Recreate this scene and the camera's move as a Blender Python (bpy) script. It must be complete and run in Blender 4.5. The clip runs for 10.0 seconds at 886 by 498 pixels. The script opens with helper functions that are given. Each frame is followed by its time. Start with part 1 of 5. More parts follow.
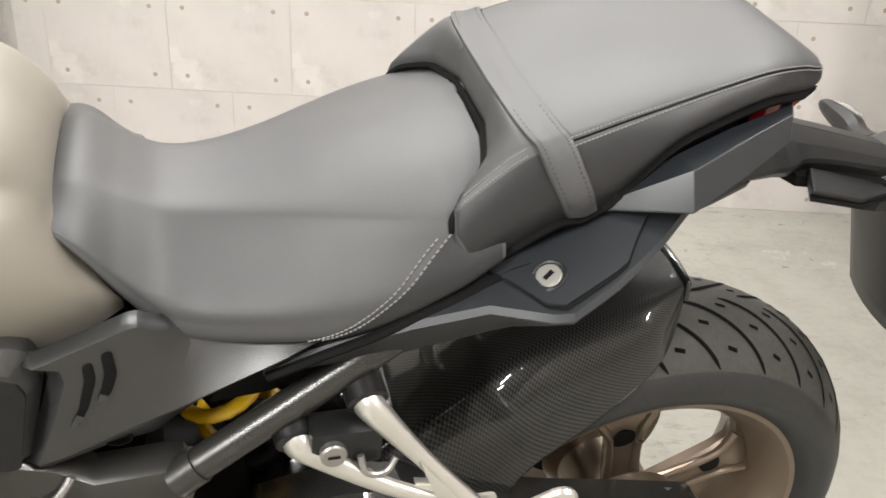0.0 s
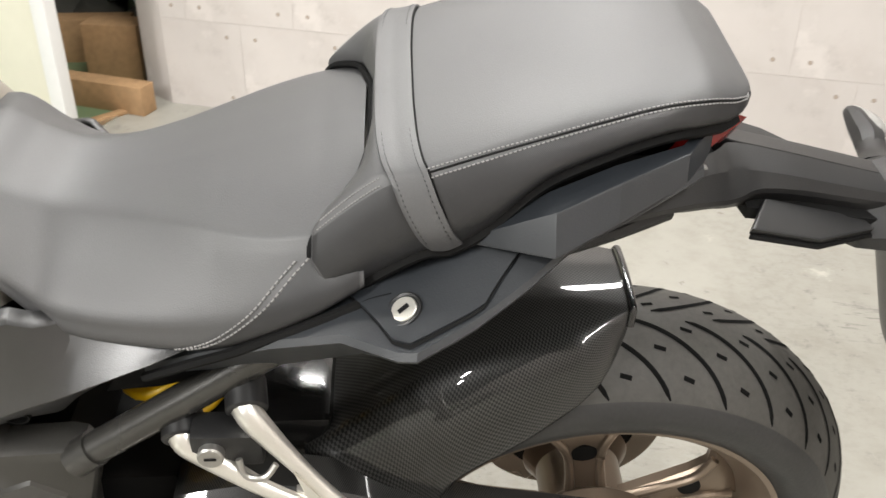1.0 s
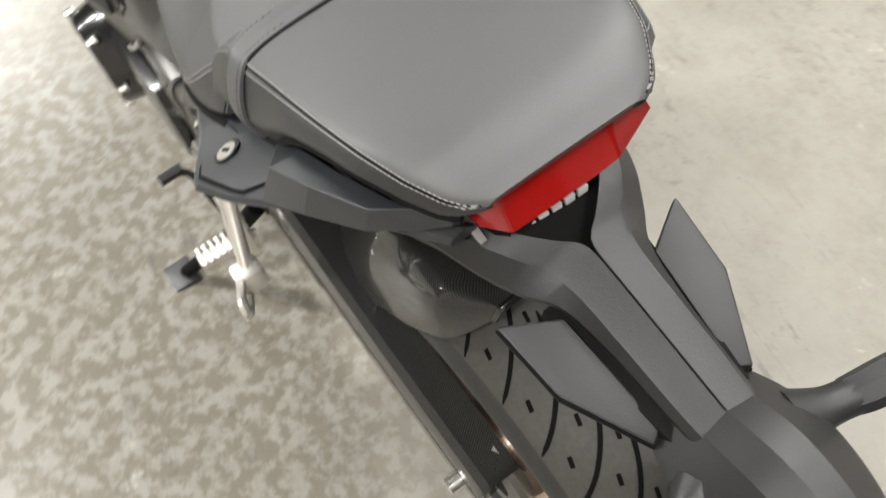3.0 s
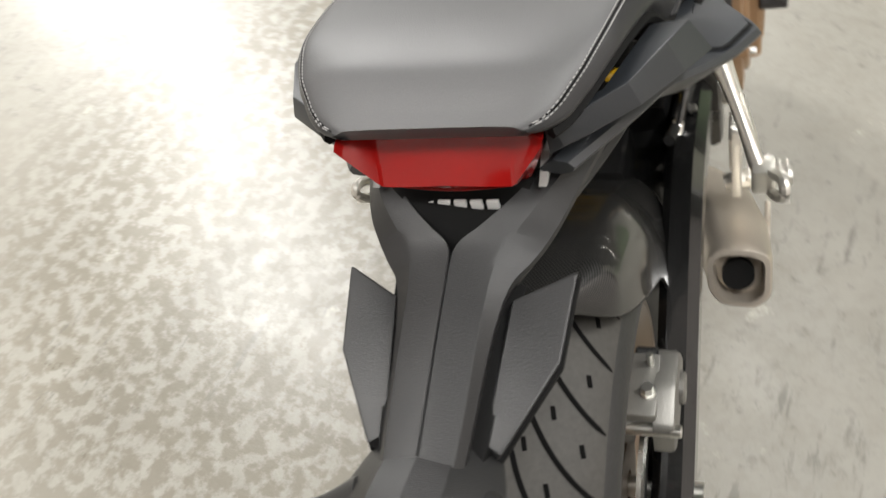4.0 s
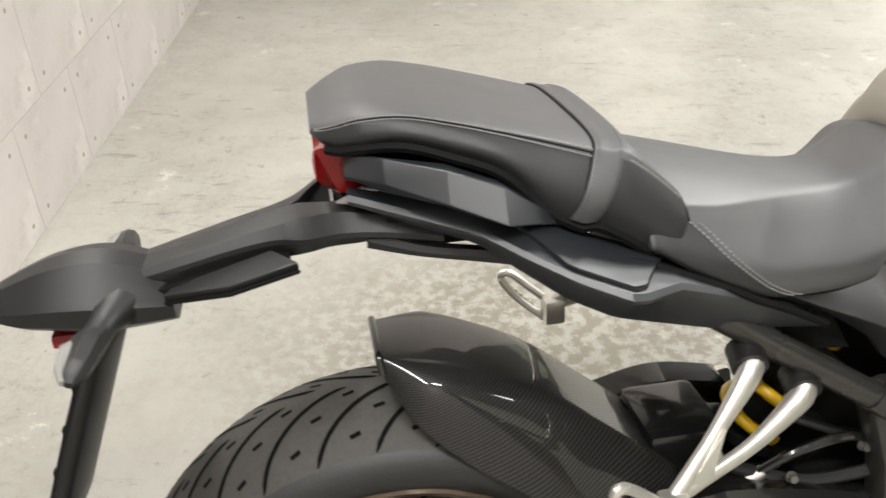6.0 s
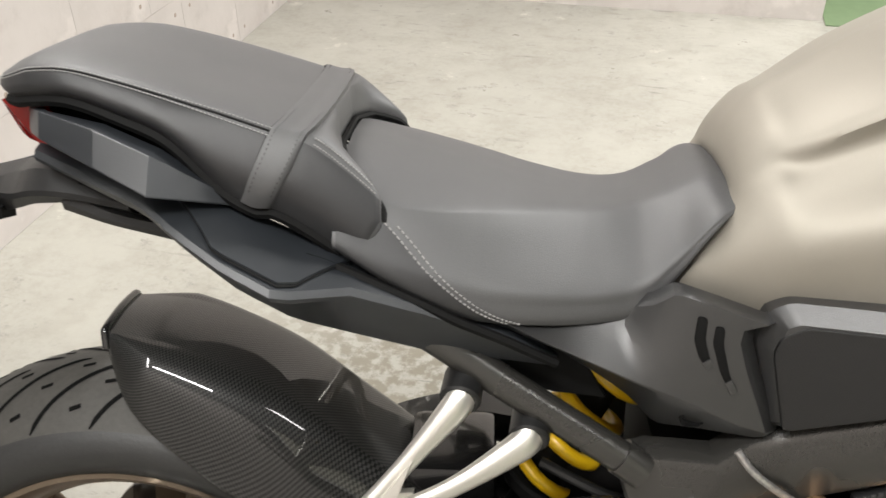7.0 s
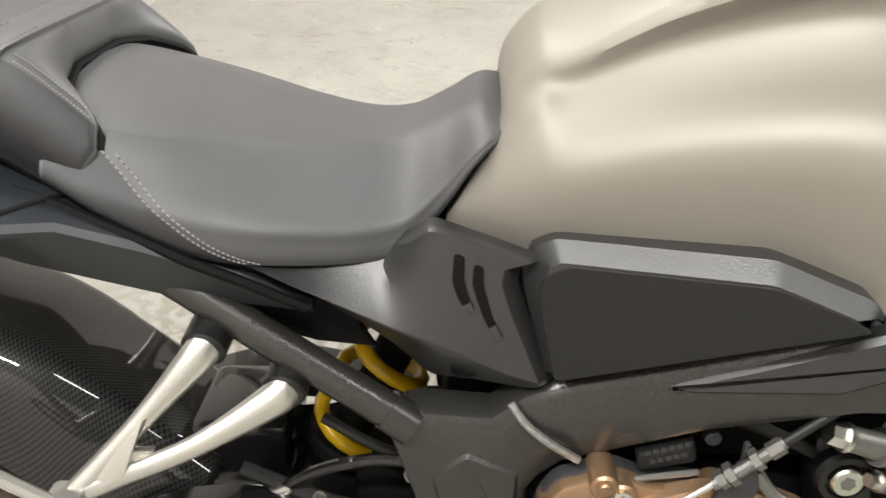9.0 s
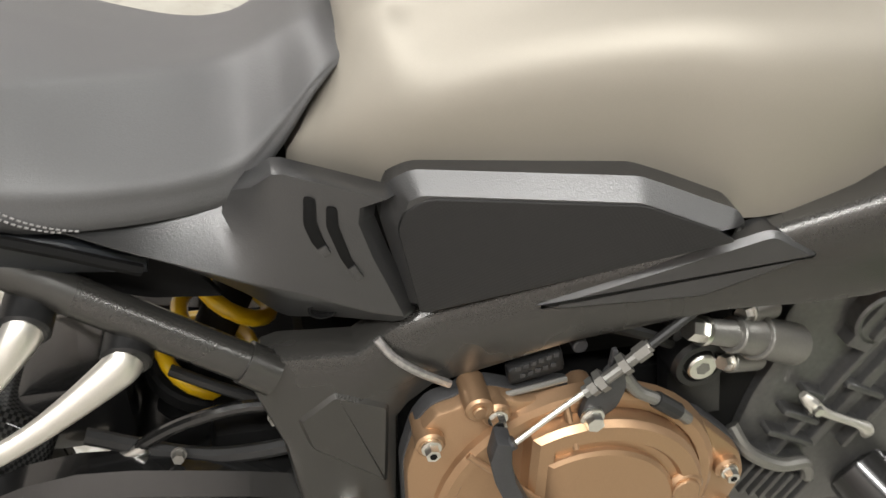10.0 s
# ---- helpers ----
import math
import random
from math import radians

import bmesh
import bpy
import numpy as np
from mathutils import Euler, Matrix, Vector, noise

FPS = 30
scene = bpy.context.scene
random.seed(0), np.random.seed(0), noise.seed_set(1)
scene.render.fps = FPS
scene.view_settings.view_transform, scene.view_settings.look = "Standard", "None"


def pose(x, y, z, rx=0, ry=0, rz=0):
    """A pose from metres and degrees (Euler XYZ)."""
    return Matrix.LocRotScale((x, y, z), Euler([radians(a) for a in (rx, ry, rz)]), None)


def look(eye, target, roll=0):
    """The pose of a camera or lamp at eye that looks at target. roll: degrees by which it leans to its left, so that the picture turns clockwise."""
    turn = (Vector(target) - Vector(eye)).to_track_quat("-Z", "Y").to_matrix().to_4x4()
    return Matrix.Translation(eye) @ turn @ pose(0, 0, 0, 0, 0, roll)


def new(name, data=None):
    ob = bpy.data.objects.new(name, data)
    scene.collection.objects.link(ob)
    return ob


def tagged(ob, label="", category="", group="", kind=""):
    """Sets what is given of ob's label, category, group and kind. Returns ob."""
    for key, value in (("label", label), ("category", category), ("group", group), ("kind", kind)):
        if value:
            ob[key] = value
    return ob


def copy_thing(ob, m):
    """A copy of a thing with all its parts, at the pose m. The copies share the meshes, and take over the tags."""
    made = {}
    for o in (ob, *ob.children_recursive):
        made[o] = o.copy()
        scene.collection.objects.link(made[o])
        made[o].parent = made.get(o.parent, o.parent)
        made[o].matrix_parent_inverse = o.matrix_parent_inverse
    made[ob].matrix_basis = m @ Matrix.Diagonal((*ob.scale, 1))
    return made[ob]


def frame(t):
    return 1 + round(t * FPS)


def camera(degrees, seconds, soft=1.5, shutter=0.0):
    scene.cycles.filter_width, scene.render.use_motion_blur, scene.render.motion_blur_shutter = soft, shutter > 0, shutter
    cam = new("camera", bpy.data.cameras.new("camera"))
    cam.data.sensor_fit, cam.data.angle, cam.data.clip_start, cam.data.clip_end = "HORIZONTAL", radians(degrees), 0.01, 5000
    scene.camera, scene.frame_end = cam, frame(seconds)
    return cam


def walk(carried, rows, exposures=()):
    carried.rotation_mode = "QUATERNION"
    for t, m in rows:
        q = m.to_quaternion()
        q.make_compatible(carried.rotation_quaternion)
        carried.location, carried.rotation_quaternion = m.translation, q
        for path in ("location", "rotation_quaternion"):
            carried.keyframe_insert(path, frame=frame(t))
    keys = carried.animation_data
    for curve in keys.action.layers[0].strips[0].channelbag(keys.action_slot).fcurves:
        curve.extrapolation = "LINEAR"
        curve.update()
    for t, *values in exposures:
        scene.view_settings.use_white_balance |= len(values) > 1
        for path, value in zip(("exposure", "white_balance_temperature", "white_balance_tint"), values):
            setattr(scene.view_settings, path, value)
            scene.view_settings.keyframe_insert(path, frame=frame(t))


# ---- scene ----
# The motorcycle's own frame: x ahead from the rear axle, y to its left, z up from the tyre's contact.
BIKE = pose(0, 0, -0.01, -11.4, 0, 0)
PATH = [  # seconds, eye in the motorcycle's frame, heading, tilt, roll
    (0.0, 0.4404, 0.6511, 1.2076, 162.04, -36.37, 6.39),
    (0.5, 0.3315, 0.6816, 1.2646, 167.70, -38.12, 3.88),
    (1.0, 0.1998, 0.6200, 1.2624, 176.31, -41.72, 1.69),
    (1.5, 0.0763, 0.5606, 1.2762, 188.75, -45.75, -1.45),
    (2.0, -0.1441, 0.5017, 1.3483, 203.30, -49.98, -3.95),
    (2.5, -0.2540, 0.3944, 1.3702, 221.90, -55.45, -6.92),
    (3.0, -0.3189, 0.2220, 1.4002, 245.55, -59.81, -13.27),
    (3.2, -0.3616, 0.1412, 1.3794, 260.86, -61.28, -19.44),
    (4.3, -0.4603, -0.3498, 1.2628, 311.55, -40.22, -20.04),
    (4.5, -0.4470, -0.4486, 1.2333, 320.17, -35.55, -19.57),
    (5.0, -0.4308, -0.6722, 1.1999, 334.02, -29.30, -12.66),
    (5.2, -0.3683, -0.7230, 1.1909, 339.00, -27.81, -10.98),
    (6.3, 0.0985, -0.8507, 1.1140, 357.25, -22.78, -3.10),
    (6.5, 0.2093, -0.8598, 1.1052, 360.42, -21.91, -3.27),
    (7.0, 0.3459, -0.7907, 1.0707, 362.94, -22.62, -0.27),
    (7.5, 0.4226, -0.7369, 1.0634, 366.16, -23.14, 0.29),
    (8.0, 0.4557, -0.7322, 1.0343, 367.56, -24.26, -0.75),
    (8.5, 0.5000, -0.7311, 1.0260, 365.95, -24.03, -0.86),
    (9.0, 0.5255, -0.7250, 1.0188, 361.96, -24.75, -0.10),
    (9.5, 0.5479, -0.7207, 1.0213, 357.95, -27.49, 1.05),
    (10.0, 0.4964, -0.6487, 1.0508, 347.74, -34.61, 1.03),
]


def heading(x, y, z, yaw, tilt, roll):
    a, b = radians(yaw), radians(tilt)
    ahead = Vector((-math.sin(a) * math.cos(b), math.cos(a) * math.cos(b), math.sin(b)))
    return BIKE @ look((x, y, z), Vector((x, y, z)) + ahead, roll)


cam = camera(52.13, 10.0, soft=1.5, shutter=0.3)
walk(cam, [(t, heading(*row)) for t, *row in PATH], [(0.0, 0.05), (0.5, 0.05), (1.0, 0.16), (1.6, 0.18), (2.0, 0.2), (2.5, 0.24), (3.0, 0.03), (3.6, -0.04), (4.5, -0.22), (5.0, -0.24), (6.4, -0.04), (7.5, 0.0), (8.2, 0.06), (9.0, 0.04), (10.0, 0.04)])
# ---- end of camera ----
# ---- light ----
world = bpy.data.worlds.new("world")
scene.world = world
world.use_nodes = True
world.node_tree.nodes["Background"].inputs[0].default_value = (0.9, 0.95, 1.0, 1)
world.node_tree.nodes["Background"].inputs[1].default_value = 0.02


def strip_lamp(x, y, z, length, turn, power, width=0.12):
    lamp = bpy.data.lights.new("strip_light", "AREA")
    lamp.shape, lamp.size, lamp.size_y, lamp.energy = "RECTANGLE", length, width, power
    lamp.color = (1.0, 0.985, 0.955)
    ob = new("strip_light", lamp)
    ob.matrix_world = pose(x, y, z, 0, 0, turn)
    return ob


CEILING = 2.75
TUBES = [(-0.75, 1.5, 77), (0.3, -1.05, -13), (2.15, -0.8, -13), (2.1, 1.8, 45), (3.5, 2.7, 45), (4.9, 0.3, 90), (4.9, 4.6, 45), (-0.85, -0.5, 77)]
POWER = [116, 54, 15, 92, 120, 110, 180, 34]
for (tx, ty, turn), power in zip(TUBES, POWER):
    strip_lamp(tx, ty, CEILING - 0.07, 1.2, turn, power)
scene.view_settings.exposure = 0.12


# ---- materials ----
def mat(name, color, rough=0.5, metal=0.0, grain=0.0, scale=60.0, bump=0.0, coat=0.0, wear=0.0, sheen=0.0, gloss=0.5):
    """A surface with fine grain, broad unevenness and relief, in object space."""
    m = bpy.data.materials.new(name)
    m.use_nodes = True
    nt = m.node_tree
    bsdf = nt.nodes["Principled BSDF"]
    bsdf.inputs["Metallic"].default_value = metal
    bsdf.inputs["Coat Weight"].default_value = coat
    bsdf.inputs["Coat Roughness"].default_value = 0.03
    bsdf.inputs["Sheen Weight"].default_value = sheen
    bsdf.inputs["Specular IOR Level"].default_value = gloss
    co = nt.nodes.new("ShaderNodeTexCoord").outputs["Object"]

    def noise_at(s, detail=4):
        n = nt.nodes.new("ShaderNodeTexNoise")
        n.inputs["Scale"].default_value, n.inputs["Detail"].default_value = s, detail
        nt.links.new(co, n.inputs["Vector"])
        return n.outputs["Fac"]

    fine, broad = noise_at(scale), noise_at(7.0, 3)
    mix = nt.nodes.new("ShaderNodeMix")
    mix.data_type = "RGBA"
    dark, light = [c * (1 - grain) for c in color], [min(1, c * (1 + grain)) for c in color]
    mix.inputs[6].default_value, mix.inputs[7].default_value = (*dark, 1), (*light, 1)
    nt.links.new(fine, mix.inputs[0])
    nt.links.new(mix.outputs[2], bsdf.inputs["Base Color"])
    r = nt.nodes.new("ShaderNodeMapRange")
    r.inputs["To Min"].default_value, r.inputs["To Max"].default_value = max(0.02, rough - 0.06 - wear), rough + 0.06 + wear
    nt.links.new(broad, r.inputs["Value"])
    nt.links.new(r.outputs[0], bsdf.inputs["Roughness"])
    if bump:
        b = nt.nodes.new("ShaderNodeBump")
        b.inputs["Strength"].default_value, b.inputs["Distance"].default_value = bump, 0.001
        nt.links.new(fine, b.inputs["Height"])
        nt.links.new(b.outputs[0], bsdf.inputs["Normal"])
    return m


def carbon(name):
    """Woven carbon fibre under clear lacquer: squares of fibre that run across and along in turn."""
    m = mat(name, (0.02, 0.02, 0.02), 0.4, 0.0, 0.2, 40, 0, 0.85, 0, 0, 0.15)
    nt = m.node_tree
    bsdf = nt.nodes["Principled BSDF"]
    co = nt.nodes.new("ShaderNodeTexCoord").outputs["UV"]
    ck = nt.nodes.new("ShaderNodeTexChecker")
    ck.inputs["Scale"].default_value = 1.0
    ck.inputs["Color1"].default_value, ck.inputs["Color2"].default_value = (0.003, 0.003, 0.003, 1), (0.032, 0.0315, 0.03, 1)
    nt.links.new(co, ck.inputs["Vector"])
    nt.links.new(ck.outputs["Color"], bsdf.inputs["Base Color"])
    return m


def woven(name, color, rough, size):
    """Embossed cover: small lozenges in relief."""
    m = mat(name, color, rough, 0, 0.15, 300)
    nt = m.node_tree
    bsdf = nt.nodes["Principled BSDF"]
    co = nt.nodes.new("ShaderNodeTexCoord").outputs["Object"]
    mp = nt.nodes.new("ShaderNodeMapping")
    mp.inputs["Rotation"].default_value = (0, radians(35), 0)
    nt.links.new(co, mp.inputs["Vector"])
    w = nt.nodes.new("ShaderNodeTexWave")
    w.inputs["Scale"].default_value = 1 / size
    w2 = nt.nodes.new("ShaderNodeTexWave")
    w2.bands_direction = "Z"
    w2.inputs["Scale"].default_value = 1 / size
    nt.links.new(mp.outputs[0], w.inputs["Vector"])
    nt.links.new(mp.outputs[0], w2.inputs["Vector"])
    add = nt.nodes.new("ShaderNodeMath")
    nt.links.new(w.outputs["Fac"], add.inputs[0])
    nt.links.new(w2.outputs["Fac"], add.inputs[1])
    b = nt.nodes.new("ShaderNodeBump")
    b.inputs["Strength"].default_value, b.inputs["Distance"].default_value = 0.16, 0.0005
    nt.links.new(add.outputs[0], b.inputs["Height"])
    nt.links.new(b.outputs[0], bsdf.inputs["Normal"])
    return m


def concrete(name, base, stain, rough, spots, floor=False):
    m = bpy.data.materials.new(name)
    m.use_nodes = True
    nt = m.node_tree
    bsdf = nt.nodes["Principled BSDF"]
    co = nt.nodes.new("ShaderNodeTexCoord").outputs["Object"]

    def noise_at(s, detail=6, rgh=0.6):
        n = nt.nodes.new("ShaderNodeTexNoise")
        n.inputs["Scale"].default_value, n.inputs["Detail"].default_value, n.inputs["Roughness"].default_value = s, detail, rgh
        nt.links.new(co, n.inputs["Vector"])
        return n.outputs["Fac"]

    def ramp(fac, a, b):
        r = nt.nodes.new("ShaderNodeMapRange")
        r.interpolation_type = "SMOOTHSTEP"
        r.inputs["From Min"].default_value, r.inputs["From Max"].default_value = a, b
        nt.links.new(fac, r.inputs["Value"])
        return r.outputs[0]

    def blend(fac, a, b, amount=1.0):
        x = nt.nodes.new("ShaderNodeMix")
        x.data_type = "RGBA"
        k = nt.nodes.new("ShaderNodeMath")
        k.operation = "MULTIPLY"
        k.inputs[1].default_value = amount
        nt.links.new(fac, k.inputs[0])
        nt.links.new(k.outputs[0], x.inputs[0])
        for slot, v in ((6, a), (7, b)):
            if isinstance(v, tuple):
                x.inputs[slot].default_value = (*v, 1)
            else:
                nt.links.new(v, x.inputs[slot])
        return x.outputs[2]

    broad, mid, fine = noise_at(1.3), noise_at(9), noise_at(spots, 5, 0.7)
    col = blend(ramp(broad, 0.35, 0.65), base, tuple(c * 0.86 for c in base))
    col = blend(ramp(mid, 0.45, 0.7), col, stain, 0.5)
    if floor:
        mask = nt.nodes.new("ShaderNodeMath")
        mask.operation = "MULTIPLY"
        nt.links.new(ramp(noise_at(44, 8, 0.7), 0.44, 0.62), mask.inputs[0])
        nt.links.new(ramp(noise_at(2.6, 4), 0.36, 0.6), mask.inputs[1])
        col = blend(mask.outputs[0], col, (base[0] * 0.53, base[1] * 0.5, base[2] * 0.44), 0.24)
        # mottled darker brown round the motorcycle's stand, fading outwards
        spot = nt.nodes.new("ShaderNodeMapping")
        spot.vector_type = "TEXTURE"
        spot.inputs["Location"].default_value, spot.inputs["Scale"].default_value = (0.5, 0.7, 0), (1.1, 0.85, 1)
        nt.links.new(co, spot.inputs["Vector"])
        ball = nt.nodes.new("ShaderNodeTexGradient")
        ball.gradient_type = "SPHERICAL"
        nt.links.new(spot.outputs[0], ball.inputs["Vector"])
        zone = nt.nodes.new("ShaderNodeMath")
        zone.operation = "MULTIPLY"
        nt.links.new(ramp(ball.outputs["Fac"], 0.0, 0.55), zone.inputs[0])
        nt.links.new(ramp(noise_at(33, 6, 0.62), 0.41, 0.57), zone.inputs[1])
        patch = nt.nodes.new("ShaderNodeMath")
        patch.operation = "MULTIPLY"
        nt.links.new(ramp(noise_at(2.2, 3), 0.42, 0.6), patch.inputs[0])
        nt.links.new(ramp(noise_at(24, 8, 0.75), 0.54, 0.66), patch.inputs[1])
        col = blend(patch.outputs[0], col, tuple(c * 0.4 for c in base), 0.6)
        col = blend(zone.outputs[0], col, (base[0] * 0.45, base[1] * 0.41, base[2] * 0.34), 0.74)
        col = blend(ramp(noise_at(5.5, 8, 0.75), 0.6, 0.69), col, tuple(min(1, c * 1.4) for c in base), 0.85)
    if not floor:
        col = blend(ramp(noise_at(3.4, 6, 0.65), 0.52, 0.66), col, tuple(c * 0.8 for c in stain), 0.6)
        col = blend(ramp(noise_at(5.2, 5, 0.6), 0.56, 0.66), col, tuple(min(1, c * 1.12) for c in base), 0.7)
    else:
        drag = nt.nodes.new("ShaderNodeMapping")
        drag.inputs["Rotation"].default_value, drag.inputs["Scale"].default_value = (0, 0, 0.6), (1, 5, 1)
        nt.links.new(co, drag.inputs["Vector"])
        n = nt.nodes.new("ShaderNodeTexNoise")
        n.inputs["Scale"].default_value, n.inputs["Detail"].default_value, n.inputs["Roughness"].default_value = 7, 8, 0.7
        nt.links.new(drag.outputs[0], n.inputs["Vector"])
        streak = nt.nodes.new("ShaderNodeMath")
        streak.operation = "MULTIPLY"
        nt.links.new(ramp(n.outputs["Fac"], 0.56, 0.64), streak.inputs[0])
        nt.links.new(ramp(noise_at(1.9, 3), 0.45, 0.6), streak.inputs[1])
        col = blend(streak.outputs[0], col, tuple(c * 0.4 for c in base), 0.65)
    col = blend(ramp(fine, 0.62, 0.72), col, tuple(c * 0.45 for c in base), 0.6 if floor else 0.25)
    nt.links.new(col, bsdf.inputs["Base Color"])
    rr = nt.nodes.new("ShaderNodeMapRange")
    rr.inputs["To Min"].default_value, rr.inputs["To Max"].default_value = rough - 0.1, rough + 0.2
    nt.links.new(mid, rr.inputs["Value"])
    nt.links.new(rr.outputs[0], bsdf.inputs["Roughness"])
    b = nt.nodes.new("ShaderNodeBump")
    b.inputs["Strength"].default_value, b.inputs["Distance"].default_value = 0.25, 0.003
    nt.links.new(fine, b.inputs["Height"])
    nt.links.new(b.outputs[0], bsdf.inputs["Normal"])
    return m


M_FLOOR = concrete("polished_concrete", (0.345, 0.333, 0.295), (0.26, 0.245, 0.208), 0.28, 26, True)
M_WALL = concrete("fair_faced_concrete", (0.58, 0.538, 0.51), (0.51, 0.464, 0.434), 0.75, 40)
# kept dark so that the unseen ceiling throws back little fill
M_CEIL = mat("low_bounce_ceiling", (0.2, 0.198, 0.19), 0.8, 0, 0.04, 30)
M_VINYL = mat("seat_vinyl", (0.062, 0.062, 0.0635), 0.52, 0, 0.14, 900, 0.2, 0, 0.03, 0, 0.7)
M_VINYL_SIDE = woven("embossed_vinyl", (0.02, 0.02, 0.021), 0.42, 0.003)
M_THREAD = mat("grey_thread", (0.26, 0.255, 0.25), 0.8, 0, 0.1, 800)
M_TANK = mat("matte_metallic_paint", (0.30, 0.277, 0.237), 0.52, 0.4, 0.05, 1500)
M_BLACK = mat("matte_black_plastic", (0.008, 0.008, 0.0083), 0.42, 0, 0.15, 700, 0.2)
M_SLATE = mat("slate_plastic", (0.0135, 0.016, 0.0195), 0.42, 0, 0.1, 700, 0.12, 0, 0, 0, 0.8)
M_GREY = mat("grey_moulded_plastic", (0.013, 0.013, 0.0133), 0.43, 0, 0.14, 900, 0.25, 0, 0.03, 0, 0.45)
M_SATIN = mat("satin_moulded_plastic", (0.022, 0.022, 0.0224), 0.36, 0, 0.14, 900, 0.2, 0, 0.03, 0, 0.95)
M_COVER = woven("textured_cover", (0.008, 0.008, 0.0082), 0.5, 0.007)
# for black parts, and for shade painted into gaps and recesses
M_DARK = mat("black_plastic_and_gap_shade", (0.003, 0.003, 0.003), 0.75, 0, 0.2, 300, 0, 0, 0, 0, 0.2)
M_GLOSS = mat("gloss_black", (0.009, 0.009, 0.009), 0.2, 0, 0.1, 200, 0, 0.6)
M_FRAME = mat("satin_black_frame", (0.044, 0.0425, 0.039), 0.28, 0.45, 0.12, 900, 0.12, 0, 0.05, 0, 1.0)
M_SILVER = mat("cast_aluminium", (0.72, 0.7, 0.65), 0.36, 0.85, 0.06, 900, 0.12)
M_CAST = mat("dark_cast_metal", (0.22, 0.215, 0.2), 0.42, 0.7, 0.12, 500, 0.25)
M_BLOCK = mat("grey_cast_block", (0.13, 0.13, 0.128), 0.36, 0.75, 0.2, 200, 0.3)
M_IRON = mat("dark_iron", (0.05, 0.05, 0.052), 0.42, 0.3, 0.15, 400, 0.2)
M_STEEL = mat("zinc_steel", (0.75, 0.74, 0.7), 0.28, 1.0, 0.08, 400)
M_WELD = mat("ground_weld", (0.42, 0.41, 0.4), 0.35, 0.8, 0.5, 260, 0.8)
M_LOCK = mat("dull_nickel", (0.4, 0.39, 0.37), 0.42, 0.9, 0.08, 400)
M_BRONZE = mat("bronze_engine_paint", (0.42, 0.27, 0.16), 0.36, 0.75, 0.06, 700, 0.12)
M_RIM = mat("bronze_wheel_paint", (0.22, 0.172, 0.13), 0.32, 0.7, 0.06, 700, 0.08)
M_TYRE = mat("tyre_rubber", (0.02, 0.02, 0.0195), 0.5, 0, 0.25, 250, 0.3, 0, 0.05)
M_TREAD = mat("worn_tread_rubber", (0.046, 0.0435, 0.0385), 0.66, 0, 0.3, 160, 0.4, 0, 0.05)
# near black for the shade down in the tread's grooves
M_GROOVE_SHADE = mat("groove_shade", (0.004, 0.004, 0.004), 0.9, 0, 0, 60, 0, 0, 0, 0, 0.1)
M_YELLOW = mat("yellow_spring_enamel", (0.8, 0.5, 0.01), 0.3, 0, 0.05, 300, 0, 0.4)
M_CARBON = carbon("carbon_weave")
M_MUFFLER = mat("brushed_muffler", (0.62, 0.56, 0.48), 0.4, 0.8, 0.08, 300, 0.1)
M_CABLE = mat("cable_rubber", (0.012, 0.012, 0.012), 0.55, 0, 0.2, 300)
M_CREAM = mat("cream_steel_sheet", (0.72, 0.7, 0.58), 0.5, 0, 0.05, 20, 0.05)
M_GREEN = mat("green_floor_paint", (0.12, 0.17, 0.09), 0.45, 0, 0.15, 25, 0.2)
M_WOOD = mat("raw_timber", (0.36, 0.22, 0.11), 0.7, 0, 0.3, 45, 0.3)
M_WHITE = mat("white_enamel", (0.8, 0.8, 0.79), 0.35, 0, 0.03, 50)
M_BLUE = mat("blue_print", (0.12, 0.3, 0.62), 0.4, 0, 0.05, 50)
M_REDPRINT = mat("red_print", (0.7, 0.05, 0.03), 0.4, 0, 0.05, 50)
# darker than the bay's concrete, to weaken bounce from unseen walls
M_HALL = concrete("low_bounce_concrete", (0.2, 0.19, 0.18), (0.16, 0.15, 0.14), 0.8, 40)
# the store's shade is put into this base colour
M_SHADE = mat("shaded_rubble", (0.05, 0.048, 0.04), 0.85, 0, 0.4, 12, 0.5)


def lens(name, color, rough, transmission, ior=1.49):
    m = mat(name, color, rough, 0, 0.05, 200)
    b = m.node_tree.nodes["Principled BSDF"]
    b.inputs["Transmission Weight"].default_value, b.inputs["IOR"].default_value = transmission, ior
    return m


M_RED = lens("red_lens", (0.25, 0.006, 0.005), 0.1, 0.1)
M_CLEAR = lens("clear_lens", (0.32, 0.315, 0.3), 0.12, 0.25)
M_TUBE = bpy.data.materials.new("lamp_tube")
M_TUBE.use_nodes = True
M_TUBE.node_tree.nodes["Principled BSDF"].inputs["Emission Color"].default_value = (1, 0.97, 0.91, 1)
M_TUBE.node_tree.nodes["Principled BSDF"].inputs["Emission Strength"].default_value = 6.0


# ---- building helpers ----
def thing(name, m, label, category, group="", kind=""):
    ob = new(name)
    ob.empty_display_size = 0.1
    ob.matrix_world = m
    return tagged(ob, label, category, group, kind)


